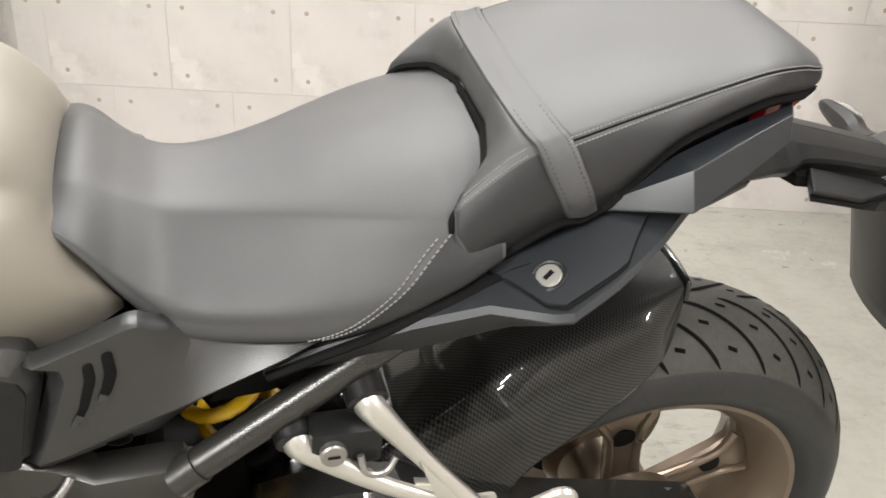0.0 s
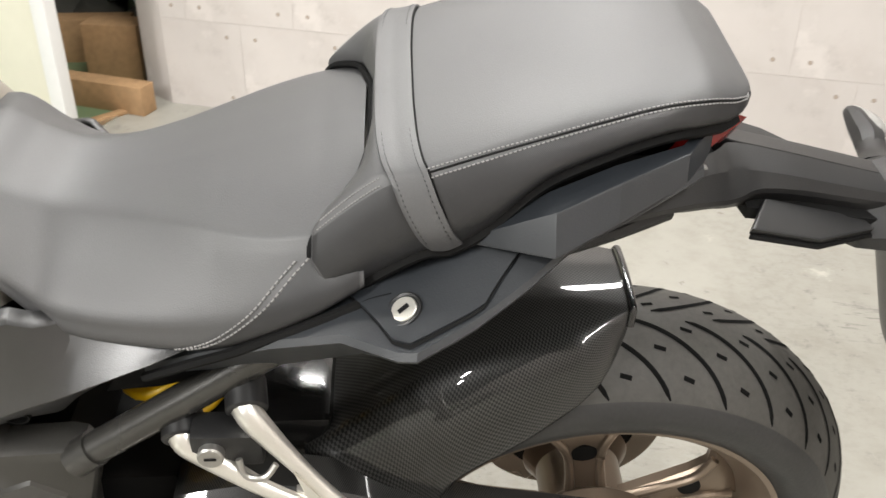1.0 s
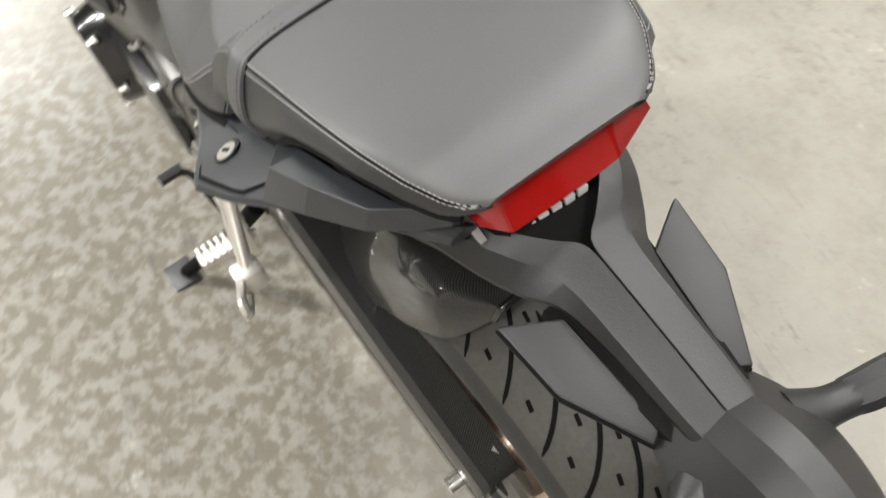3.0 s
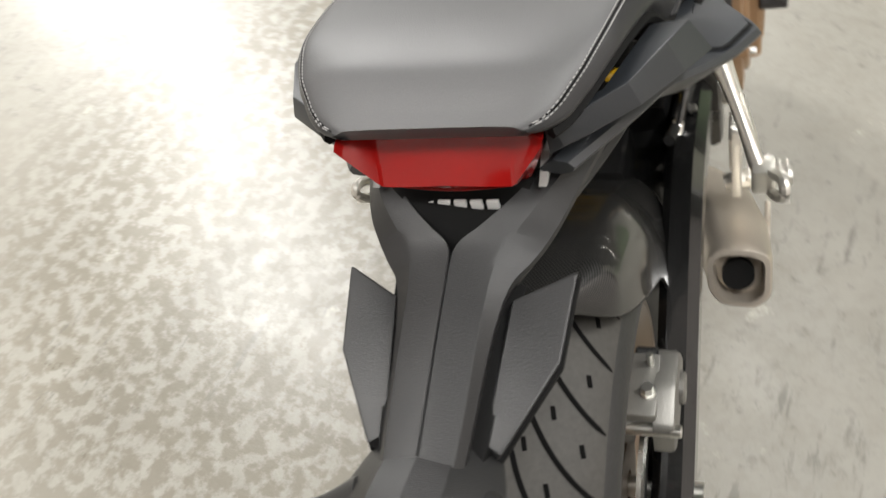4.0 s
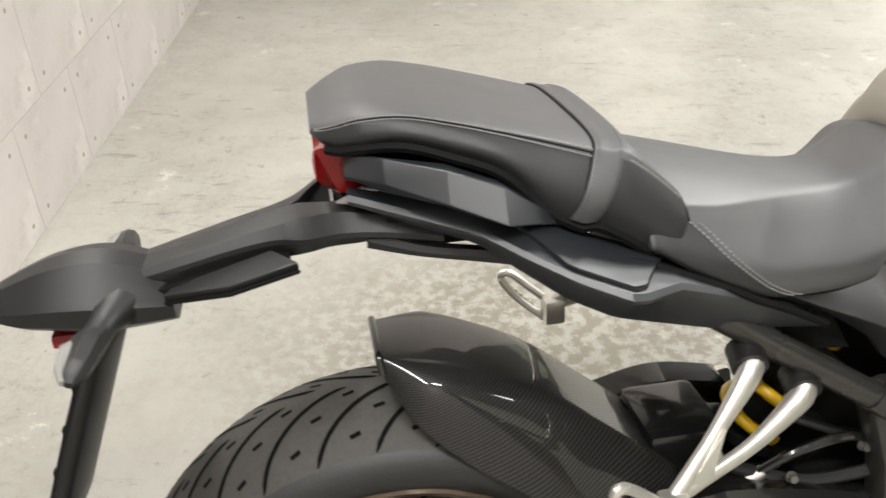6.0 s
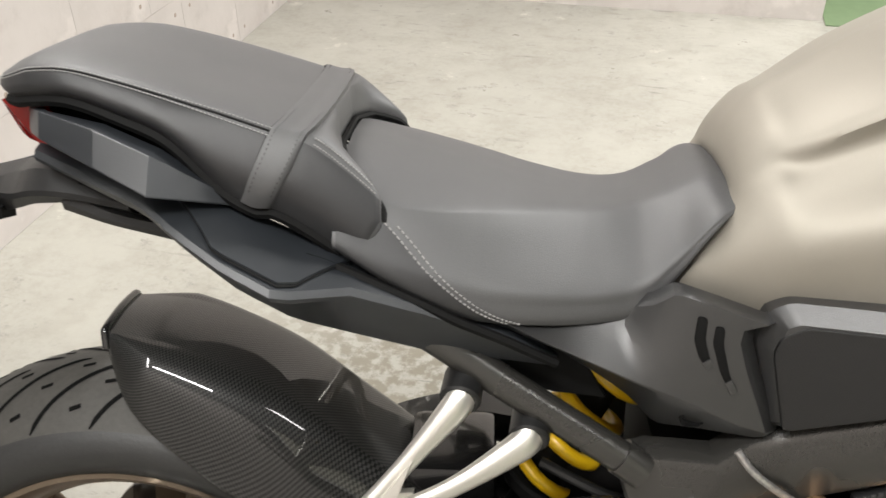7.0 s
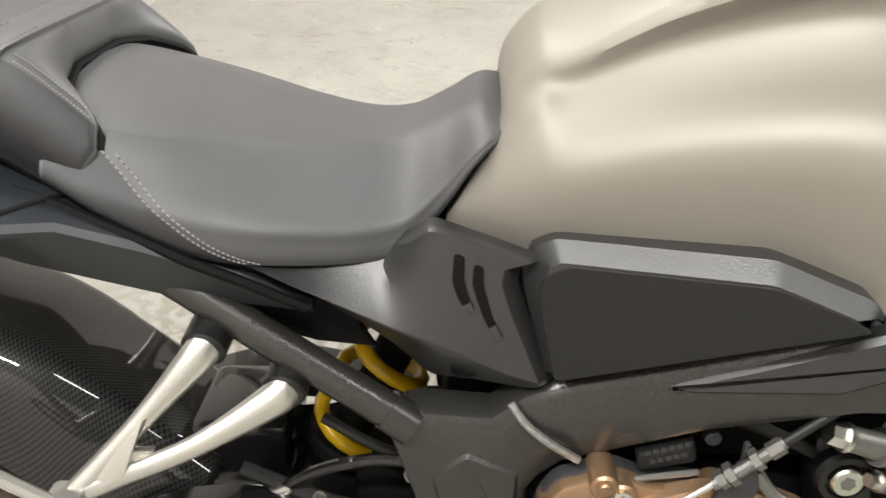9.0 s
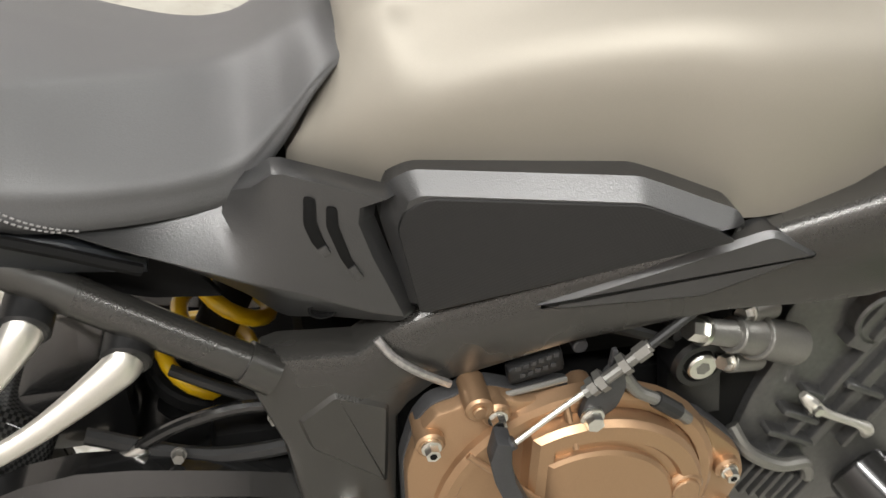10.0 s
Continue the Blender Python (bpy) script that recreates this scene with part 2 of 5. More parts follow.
def part(name, bm, material, parent=None, label="", sharp=35):
    """One mesh object from a bmesh, smooth but for edges sharper than the given degrees."""
    bmesh.ops.recalc_face_normals(bm, faces=bm.faces)
    for f in bm.faces:
        f.smooth = True
    lim = radians(sharp)
    for e in bm.edges:
        if len(e.link_faces) == 2 and e.calc_face_angle(0) > lim:
            e.smooth = False
    me = bpy.data.meshes.new(name)
    bm.to_mesh(me)
    bm.free()
    for one in material if isinstance(material, (list, tuple)) else [material]:
        me.materials.append(one)
    ob = new(name, me)
    if parent:
        ob.parent = parent
    if label:
        ob["label"] = label
    return ob


def spline(pts, t):
    """Catmull-Rom through control points, t from 0 to 1."""
    n = len(pts) - 1
    k = min(int(t * n), n - 1)
    f = t * n - k
    p = [np.array(pts[min(max(i, 0), n)], float) for i in (k - 1, k, k + 1, k + 2)]
    return 0.5 * (2 * p[1] + (p[2] - p[0]) * f + (2 * p[0] - 5 * p[1] + 4 * p[2] - p[3]) * f * f + (3 * p[1] - p[0] - 3 * p[2] + p[3]) * f ** 3)


def grid(fn, nu, nv, close_u=False, close_v=False, uv=None, bm=None):
    """A sheet of quads from fn(u, v); uv: size of a texture square in metres across u and v."""
    bm = bm or bmesh.new()
    us = [i / nu for i in range(nu if close_u else nu + 1)]
    vs = [j / nv for j in range(nv if close_v else nv + 1)]
    rows = [[bm.verts.new(fn(u, v)) for v in vs] for u in us]
    layer = bm.loops.layers.uv.verify() if uv else None
    for i in range(nu):
        for j in range(nv):
            a, b = (i + 1) % len(us), (j + 1) % len(vs)
            quad = [rows[i][j], rows[a][j], rows[a][b], rows[i][b]]
            try:
                f = bm.faces.new(quad)
            except ValueError:
                continue
            if uv:
                for loop, (p, q) in zip(f.loops, ((i, j), (i + 1, j), (i + 1, j + 1), (i, j + 1))):
                    loop[layer].uv = (p / nu * uv[0], q / nv * uv[1])
    return bm, rows


def cap(bm, ring):
    try:
        bm.faces.new(ring)
    except ValueError:
        pass


def loft(rings, closed=True, caps=True, bm=None):
    """Skin over rings of equal count."""
    bm = bm or bmesh.new()
    vs = [[bm.verts.new(p) for p in r] for r in rings]
    n = len(vs[0])
    for a, b in zip(vs, vs[1:]):
        for j in range(n if closed else n - 1):
            k = (j + 1) % n
            try:
                bm.faces.new((a[j], b[j], b[k], a[k]))
            except ValueError:
                pass
    if caps and closed:
        cap(bm, vs[0])
        cap(bm, vs[-1])
    return bm


def bevelled(bm, width, segs=2, angle=30):
    bmesh.ops.remove_doubles(bm, verts=bm.verts, dist=1e-5)
    bmesh.ops.recalc_face_normals(bm, faces=bm.faces)
    es = [e for e in bm.edges if len(e.link_faces) == 2 and e.calc_face_angle(0) > radians(angle)]
    bmesh.ops.bevel(bm, geom=es, offset=width, segments=segs, affect="EDGES", profile=0.6, clamp_overlap=True)
    return bm


def tube(pts, radius, segs=12, steps=None, flat=1.0, up=(0, 0, 1), bm=None):
    """A round or flattened bar along a curve; radius may be one number or one for each point."""
    steps = steps or (len(pts) - 1) * 6
    radii = radius if isinstance(radius, (list, tuple)) else [radius] * len(pts)
    centre = [Vector(spline(pts, i / steps)) for i in range(steps + 1)]
    rings = []
    for i, c in enumerate(centre):
        d = (centre[min(i + 1, steps)] - centre[max(i - 1, 0)]).normalized()
        a = d.cross(Vector(up))
        if a.length < 0.05:
            a = d.cross(Vector((1, 0, 0.2)))
        a.normalize()
        b = a.cross(d)
        r = float(spline([[q] for q in radii], i / steps)[0])
        rings.append([c + a * (math.cos(t) * r * flat) + b * (math.sin(t) * r) for t in (2 * math.pi * k / segs for k in range(segs))])
    return loft(rings, bm=bm)


def box(x0, x1, y0, y1, z0, z1, bevel=0.0, bm=None):
    b = bm or bmesh.new()
    vs = [b.verts.new((x, y, z)) for x in (x0, x1) for y in (y0, y1) for z in (z0, z1)]
    for f in ((0, 1, 3, 2), (4, 6, 7, 5), (0, 4, 5, 1), (2, 3, 7, 6), (0, 2, 6, 4), (1, 5, 7, 3)):
        b.faces.new([vs[i] for i in f])
    return bevelled(b, bevel) if bevel else b


def cyl(a, b, r, segs=20, r2=None, bevel=0.0, bm=None):
    """A round bar from a to b."""
    a, b = Vector(a), Vector(b)
    d = (b - a).normalized()
    p = d.orthogonal().normalized()
    q = d.cross(p)
    r2 = r if r2 is None else r2
    stops = [(a, r), (b, r2)]
    if bevel:
        stops = [(a, r - bevel), (a + d * bevel, r), (b - d * bevel, r2), (b, r2 - bevel)]
    return loft([[c + p * math.cos(t) * k + q * math.sin(t) * k for t in (2 * math.pi * i / segs for i in range(segs))] for c, k in stops], bm=bm)


def panel(outline, y_out, thick, bevel, side, bm=None, cut=False):
    """A shaped plate in the x-z plane with a rounded or chamfered (cut) rim; y_out: its outer face, a number or a function of x and z."""
    f = y_out if callable(y_out) else (lambda x, z: y_out)
    n = len(outline)
    c = sum(p[0] * q[1] - q[0] * p[1] for p, q in zip(outline, outline[1:] + outline[:1]))
    pts = [Vector(p) for p in (outline if c > 0 else outline[::-1])]

    def inset(d):
        out = []
        for i in range(n):
            e1, e2 = (pts[i] - pts[i - 1]).normalized(), (pts[(i + 1) % n] - pts[i]).normalized()
            n1, n2 = Vector((-e1.y, e1.x)), Vector((-e2.y, e2.x))
            m = n1 + n2
            out.append(pts[i] + m * (d / max(0.35, 1 + n1.dot(n2))))
        return out

    rings = []
    for d, dy in ((0.0, -thick), (0.0, -bevel), (bevel, 0.0)) if cut else ((0.0, -thick), (0.0, -bevel), (bevel * 0.3, -bevel * 0.3), (bevel, 0.0)):
        rings.append([(p.x, side * (f(p.x, p.y) + dy), p.y) for p in inset(d)])
    return loft(rings, bm=bm)


def rounded(outline, r, segs=3):
    """Corners of a polygon cut to short arcs."""
    out, n = [], len(outline)
    for i in range(n):
        p, a, b = Vector(outline[i]), Vector(outline[i - 1]), Vector(outline[(i + 1) % n])
        k = min(r, (a - p).length * 0.45, (b - p).length * 0.45)
        s, e = p + (a - p).normalized() * k, p + (b - p).normalized() * k
        for j in range(segs + 1):
            t = j / segs
            out.append(tuple(s * (1 - t) ** 2 + p * 2 * t * (1 - t) + e * t * t))
    return out


def hexbolt(place, way, r, height, bm=None):
    p = Vector(place)
    d = Vector(way).normalized()
    bm = cyl(p, p + d * height * 0.25, r * 1.25, 16, bm=bm)
    return cyl(p + d * height * 0.25, p + d * height, r, 6, r * 0.94, bm=bm)


# ---- the room ----
ROOM = pose(0, 0, 0, 0, 0, -11)  # the motorcycle stands aslant in the bay
SIDE = pose(0, 0, 0, 0, 0, -17.5)  # the wall along its left and the store past its end
STORE = SIDE @ pose(0.23, -0.03, 0)


def slab(name, x0, x1, y0, y1, z0, z1, material, label, category, place=ROOM):
    ob = part(name, box(x0, x1, y0, y1, z0, z1), material)
    ob.matrix_world = place
    return tagged(ob, label, category, kind="structure")


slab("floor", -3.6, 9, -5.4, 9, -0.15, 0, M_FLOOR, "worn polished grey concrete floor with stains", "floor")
slab("floor_green", 1.385, 4.0, -3.2, -0.25, 0, 0.004, M_GREEN, "green painted floor beyond the threshold", "floor", STORE)
slab("floor_green_far", 1.03, 2.2, 2.95, 4.0, 0, 0.004, M_GREEN, "green painted floor past the far wall", "floor")
tagged(slab("trim", 1.372, 1.398, -1.6, -0.9, 0, 0.006, M_STEEL, "flat metal threshold strip between two floors", "threshold", STORE))
WALL_Y = -1.63
bm = bmesh.new()
corner = [(-3.0, WALL_Y), (1.5, WALL_Y), (1.62, WALL_Y - 0.06), (1.62, WALL_Y - 0.2), (-3.0, WALL_Y - 0.2)]
wall_a = part("wall_north", loft([[(x, y, z) for x, y in corner] for z in (0, CEILING)]), M_WALL)
wall_a.matrix_world = SIDE
tagged(wall_a, "pale fair-faced concrete wall with form panels and tie holes", "wall", kind="structure")
wall_b = slab("wall_south", -1.32, -1.02, 0.15, 3.3, 0, CEILING, M_WALL, "pale concrete wall behind the motorcycle's tail", "wall")
slab("wall_far", -1.02, 1.02, 3.0, 3.3, 0, CEILING, M_WALL, "pale concrete wall across the bay", "wall")
# back of the store, coloured dark to stand for its shade
slab("wall_east", -3.6, 9, -5.55, -5.4, 0, CEILING, M_SHADE, "rough wall closing the store, shade painted into its colour", "wall")
# unseen walls and ceiling, added dark to hold down the fill light
slab("wall_end", 9, 9.15, -5.55, 9.15, 0, CEILING, M_HALL, "unseen wall at the far end, dark to cut bounce", "wall")
slab("wall_hall", -3.6, 9, 9, 9.15, 0, CEILING, M_HALL, "unseen wall of the hall, dark to cut bounce", "wall")
slab("wall_west", -3.75, -3.6, -5.55, 9.15, 0, CEILING, M_HALL, "unseen wall behind the bay, dark to cut bounce", "wall")
slab("ceiling", -3.75, 9.15, -5.55, 9.15, CEILING, CEILING + 0.15, M_CEIL, "unseen ceiling, dark to cut bounce", "ceiling")
first = None
for tx, ty, turn in TUBES:
    m = pose(tx, ty, CEILING, 0, 0, turn)
    if first is None:
        first = thing("ceiling_light", m, "white batten ceiling light with fluorescent tube", "ceiling light", "batten lights on the ceiling")
        part("housing", box(-0.62, 0.62, -0.04, 0.04, -0.045, -0.002, 0.004), M_WHITE, first)
    else:
        copy_thing(first, m)

# ---- the motorcycle ----
bike = thing("motorcycle", BIKE, "matte champagne and black naked motorcycle leaning on its side stand", "motorcycle")


def at(table, x):
    """Interpolates the rows of a table whose first column is x."""
    t = np.array(table, float)
    return [float(np.interp(x, t[:, 0], t[:, k])) for k in range(1, t.shape[1])]


def smooth_at(table, x):
    rows = sorted(table)
    k = float(np.interp(x, [r[0] for r in rows], np.arange(len(rows)))) / (len(rows) - 1)
    return spline([row[1:] for row in rows], k)


# side panel under the seats: x, inner top (y, z), outer rim (y, z), foot (y, z)
TAIL = [(-0.03, 0.07, 0.862, 0.085, 0.856, 0.075, 0.848), (0.03, 0.1, 0.857, 0.12, 0.845, 0.105, 0.83), (0.075, 0.12, 0.848, 0.14, 0.834, 0.125, 0.818), (0.11, 0.12, 0.838, 0.166, 0.818, 0.14, 0.793), (0.15, 0.117, 0.822, 0.188, 0.800, 0.146, 0.763), (0.193, 0.115, 0.801, 0.205, 0.785, 0.148, 0.740),
        (0.243, 0.116, 0.784, 0.174, 0.776, 0.142, 0.724), (0.30, 0.122, 0.764, 0.157, 0.752, 0.135, 0.706), (0.36, 0.122, 0.733, 0.142, 0.723, 0.13, 0.697), (0.407, 0.123, 0.699, 0.13, 0.696, 0.128, 0.690)]


# rider's seat: x, height along the middle, shoulder (y, z), half width, lower edge
SEAT = [(0.2, 0.858, 0.098, 0.844, 0.132, 0.811), (0.23, 0.856, 0.110, 0.837, 0.145, 0.797), (0.26, 0.848, 0.116, 0.829, 0.150, 0.778), (0.30, 0.837, 0.110, 0.821, 0.151, 0.757), (0.34, 0.825, 0.092, 0.815, 0.148, 0.740), (0.39, 0.811, 0.068, 0.807, 0.140, 0.733),
        (0.44, 0.803, 0.052, 0.801, 0.128, 0.730), (0.475, 0.806, 0.047, 0.804, 0.117, 0.734), (0.505, 0.820, 0.047, 0.818, 0.109, 0.766), (0.532, 0.835, 0.049, 0.832, 0.104, 0.803), (0.556, 0.831, 0.048, 0.829, 0.090, 0.819)]


def seat_at(x, v, lift=0.0):
    """A point of the rider's seat: v from -1 (right lower edge) over the top to 1 (left)."""
    top, ys, zs, half, low = smooth_at(SEAT, x)
    y2, z2, d = half * 0.955, low + 0.40 * (zs - low), top - zs
    ring = [(0, top), (0.5 * ys, top - 0.22 * d), (0.94 * ys, top - 0.88 * d), (ys + 0.16 * (y2 - ys), zs - 0.13 * (zs - z2)), (ys + 0.58 * (y2 - ys), zs - 0.55 * (zs - z2)),
            (y2, z2), (0.99 * half, low + 0.22 * (zs - low)), (half, low + 0.09 * (zs - low)), (0.985 * half, low)]
    y, z = spline(ring, abs(v))
    return Vector((x, math.copysign(y + lift * abs(v), v), z + lift * (1 - abs(v) * 0.5)))


def rider_seat():
    bm, rows = grid(lambda u, v: seat_at(0.226 + 0.33 * u, 2 * v - 1), 84, 72)
    cap(bm, rows[0])
    nose = [[r.co.copy() for r in rows[-1]]]
    centre = sum((p for p in nose[0]), Vector()) / len(nose[0])
    last = rows[-1]
    for k, (push, shrink) in enumerate(((0.006, 0.9), (0.01, 0.7), (0.011, 0.35))):
        ring = [bm.verts.new(centre + (p - centre) * shrink + Vector((push, 0, 0))) for p in nose[0]]
        for j in range(len(ring) - 1):
            bm.faces.new((last[j], ring[j], ring[j + 1], last[j + 1]))
        last = ring
    cap(bm, last)
    seat = part("rider_seat", bm, M_VINYL, bike, "charcoal vinyl seat with a dished rider's place", 60)
    for s in (1, -1):
        line = []
        for i in range(25):
            x = 0.205 + 0.2 * i / 24
            yi, zi, yo, zo, _, _ = at(TAIL, x)
            y = float(smooth_at(SEAT, max(x, 0.226))[3]) + 0.001
            line.append(Vector((x, s * y, zi + (zo - zi) * min(1.0, max(0.0, (y - yi) / (yo - yi))) + 0.0012)))
        # black tube in place of the shadow line under the seat
        part("seat_gap_shade", tube(line, 0.0042, 6, steps=48), M_DARK, seat, "black tube painted as the shaded gap along the lower edge")
        # embossed side panel behind the seam
        def patch(u, v):
            x0, edge = 0.229, 0.266 + 0.099 * v
            return seat_at(x0 + (edge - x0) * u, s * (0.46 + 0.53 * v), 0.0012)
        b2, _ = grid(patch, 18, 24)
        part("side_panel", b2, M_VINYL_SIDE, seat, "finely embossed vinyl side panel")
        b3 = bmesh.new()
        for row in (0.0, 0.010):
            for i in range(30):
                v0, v1 = i / 30, (i + 0.62) / 30
                a = seat_at(0.266 + 0.099 * v0 + row, s * (0.46 + 0.53 * v0), 0.0016)
                b = seat_at(0.266 + 0.099 * v1 + row, s * (0.46 + 0.53 * v1), 0.0016)
                cyl(a, b, 0.0007, 5, bm=b3)
        part("stitching", b3, M_THREAD, seat, "double row of pale stitches")["kind"] = "stuff"


# pillion seat: x, top, seam half width, seam height, lower half width, lower edge
PILLION = [(0.222, 0.884, 0.121, 0.875, 0.140, 0.802), (0.18, 0.895, 0.121, 0.889, 0.141, 0.822), (0.14, 0.907, 0.119, 0.902, 0.138, 0.843), (0.10, 0.919, 0.117, 0.914, 0.132, 0.881),
           (0.06, 0.930, 0.114, 0.925, 0.125, 0.898), (0.02, 0.938, 0.109, 0.933, 0.118, 0.910), (-0.015, 0.939, 0.099, 0.931, 0.105, 0.908), (-0.037, 0.931, 0.087, 0.924, 0.092, 0.904), (-0.049, 0.924, 0.077, 0.92, 0.081, 0.907), (-0.056, 0.92, 0.064, 0.918, 0.067, 0.911)]
# across the seat, from the middle out: line of the strap, front edge, fall of the front edge and its bend
P_STRAP = [0.203, 0.203, 0.201, 0.197, 0.193, 0.186, 0.176, 0.166]
P_FRONT = [0.219, 0.219, 0.230, 0.252, 0.262, 0.263, 0.252, 0.230]
P_FALL = [0.02, 0.02, 0.026, 0.036, 0.046, 0.048, 0.044, 0.033]
P_BEND = [2.6, 2.6, 1.5, 1.3, 1.2, 1.2, 1.2, 1.2]
P_HALF = [0.0145, 0.0145, 0.0145, 0.014, 0.0135, 0.0135, 0.0125, 0.0115]


def across(table, v):
    return float(np.interp(abs(v) * 7, range(8), table))


def pillion_at(u, v, lift=0.0):
    mid, front = across(P_STRAP, v), across(P_FRONT, v)
    t = max(0.0, 1 - u / 0.25)
    x = mid + (front - mid) * t if t > 0 else mid + (-0.056 - mid) * (u - 0.25) / 0.75
    top, ys, zs, yl, zl = smooth_at(PILLION, min(x, mid))
    h = zs - zl
    half = [(0, top), (0.35 * ys, top), (0.72 * ys, top - 0.15 * (top - zs)), (0.92 * ys, zs + 0.35 * (top - zs)), (ys, zs - 0.002), (ys * 0.4 + yl * 0.6, zs - 0.3 * h), (yl, zl + 0.35 * h), (yl - 0.006, zl)]
    y, z = spline(half, abs(v))
    start = min(0.92, across(P_HALF, v) / (front - mid))
    down = across(P_FALL, v) * max(0.0, (t - start) / (1 - start)) ** across(P_BEND, v)
    return Vector((x, math.copysign(y + lift * min(1, abs(v) * 1.5), v), z - down + lift * (1 - abs(v) * 0.6)))


def strap_u(v, off):
    """The seat's parameter at a distance ahead of the strap's middle line."""
    mid, front = across(P_STRAP, v), across(P_FRONT, v)
    return 0.25 * (1 - off / (front - mid)) if off > 0 else 0.25 + 0.75 * -off / (mid + 0.056)


def pillion_seat():
    bm, rows = grid(lambda u, v: pillion_at(u, 2 * v - 1), 60, 56)
    last = rows[0]
    for dx, dz, dy in ((0.001, -0.004, 0.995), (-0.001, -0.011, 0.985), (-0.008, -0.017, 0.97), (-0.03, -0.02, 0.9)):
        low = [bm.verts.new((p.co.x + dx, p.co.y * dy, p.co.z + dz * (1 if abs(j - 28) < 24 else 0.3))) for j, p in enumerate(rows[0])]
        for j in range(len(low) - 1):
            bm.faces.new((last[j], low[j], low[j + 1], last[j + 1]))
        last = low
    last = rows[-1]
    for dx, z in ((0.005, 0.906), (0.022, 0.893)):  # undercut rear face above the lamp
        low = [bm.verts.new((p.co.x + dx, p.co.y * 0.97, min(z, p.co.z - 0.002))) for p in rows[-1]]
        for j in range(len(low) - 1):
            bm.faces.new((last[j], low[j], low[j + 1], last[j + 1]))
        last = low
    cap(bm, last)
    front = [rows[0][j].co + Vector((0.002, 0, -0.013)) for j in range(10, 47)]
    side = {p for row in rows for j, p in enumerate(row) if abs(2 * j / 56 - 1) > 0.58}
    for f in bm.faces:
        f.material_index = 1 if all(p in side for p in f.verts) else 0
    seat = part("pillion_seat", bm, [M_VINYL, M_VINYL_SIDE], bike, "charcoal vinyl pillion seat with a cross strap", 55)
    # black tube that paints the shade ahead of the seat
    part("front_gap_shade", tube(front, 0.0032, 6, steps=72), M_DARK, seat, "black tube painted as the shaded gap ahead of the pillion seat")
    for s in (1, -1):
        # black tubes as the shadow line below the pillion seat
        part("seat_gap_shade", tube([pillion_at(i / 24, s * 0.995) + Vector((0, -s * 0.002, -0.004)) for i in range(24)], 0.005, 6, steps=46), M_DARK, seat, "black tube painted as the shaded gap along the lower edge")
    # strap over the seat
    count, lines = 80, []
    for off, lift in ((1, -0.001), (0.97, 0.0034), (0.7, 0.0044), (0.2, 0.0047), (-0.2, 0.0047), (-0.7, 0.0044), (-0.97, 0.0034), (-1, -0.001)):
        row = [pillion_at(strap_u(w, off * across(P_HALF, w)), w, lift) for w in (2 * i / count - 1 for i in range(count + 1))]
        for _ in range(5):  # the strap is stretched over the edges
            row = [row[0]] + [(row[i - 1] + 2 * row[i] + row[i + 1]) / 4 for i in range(1, count)] + [row[-1]]
        lines.append(row)
    b2, _ = grid(lambda u, v: lines[int(round(u * 7))][int(round(v * count))], 7, count)
    belt = part("strap", b2, M_VINYL, seat, "flat vinyl grab strap", 70)
    for row in (lines[-1],):
        # thin black tube as the shade along the strap's edge
        part("strap_gap_shade", tube([q + Vector((0, 0, 0.0012)) for q in row[6:-5:2]], 0.0014, 6, steps=80), M_DARK, belt)
    for s in (1, -1):
        b5 = bmesh.new()
        for row in (lines[2], lines[5]):
            for i in range(50, 77):
                k = i if s > 0 else count - i
                cyl(row[k], row[k] + (row[k + s] - row[k]) * 0.45, 0.0004, 5, bm=b5)
        part("stitching", b5, M_BLACK, belt, "fine dark stitches")["kind"] = "stuff"
        b3, b4 = bmesh.new(), bmesh.new()
        for v in (0.54, 0.605):
            for i in range(74):
                a, b = (pillion_at(0.292 + 0.70 * t, s * v, 0.0005) for t in (i / 74, (i + 0.6) / 74))
                cyl(a, b, 0.00055, 5, bm=b3)
        for v in (0.535, 0.59):
            for i in range(22):
                a, b = (pillion_at(0.012 + 0.168 * t, s * v, 0.0005) for t in (i / 22, (i + 0.6) / 22))
                cyl(a, b, 0.00055, 5, bm=b3)
        part("stitching", b3, M_THREAD, seat, "double row of pale stitches")["kind"] = "stuff"
        tube([pillion_at(0.292 + 0.70 * i / 20, s * 0.573, 0.0002) for i in range(21)], 0.0009, 6, bm=b4)
        part("seam", b4, M_DARK, seat, "dark sewn seam")


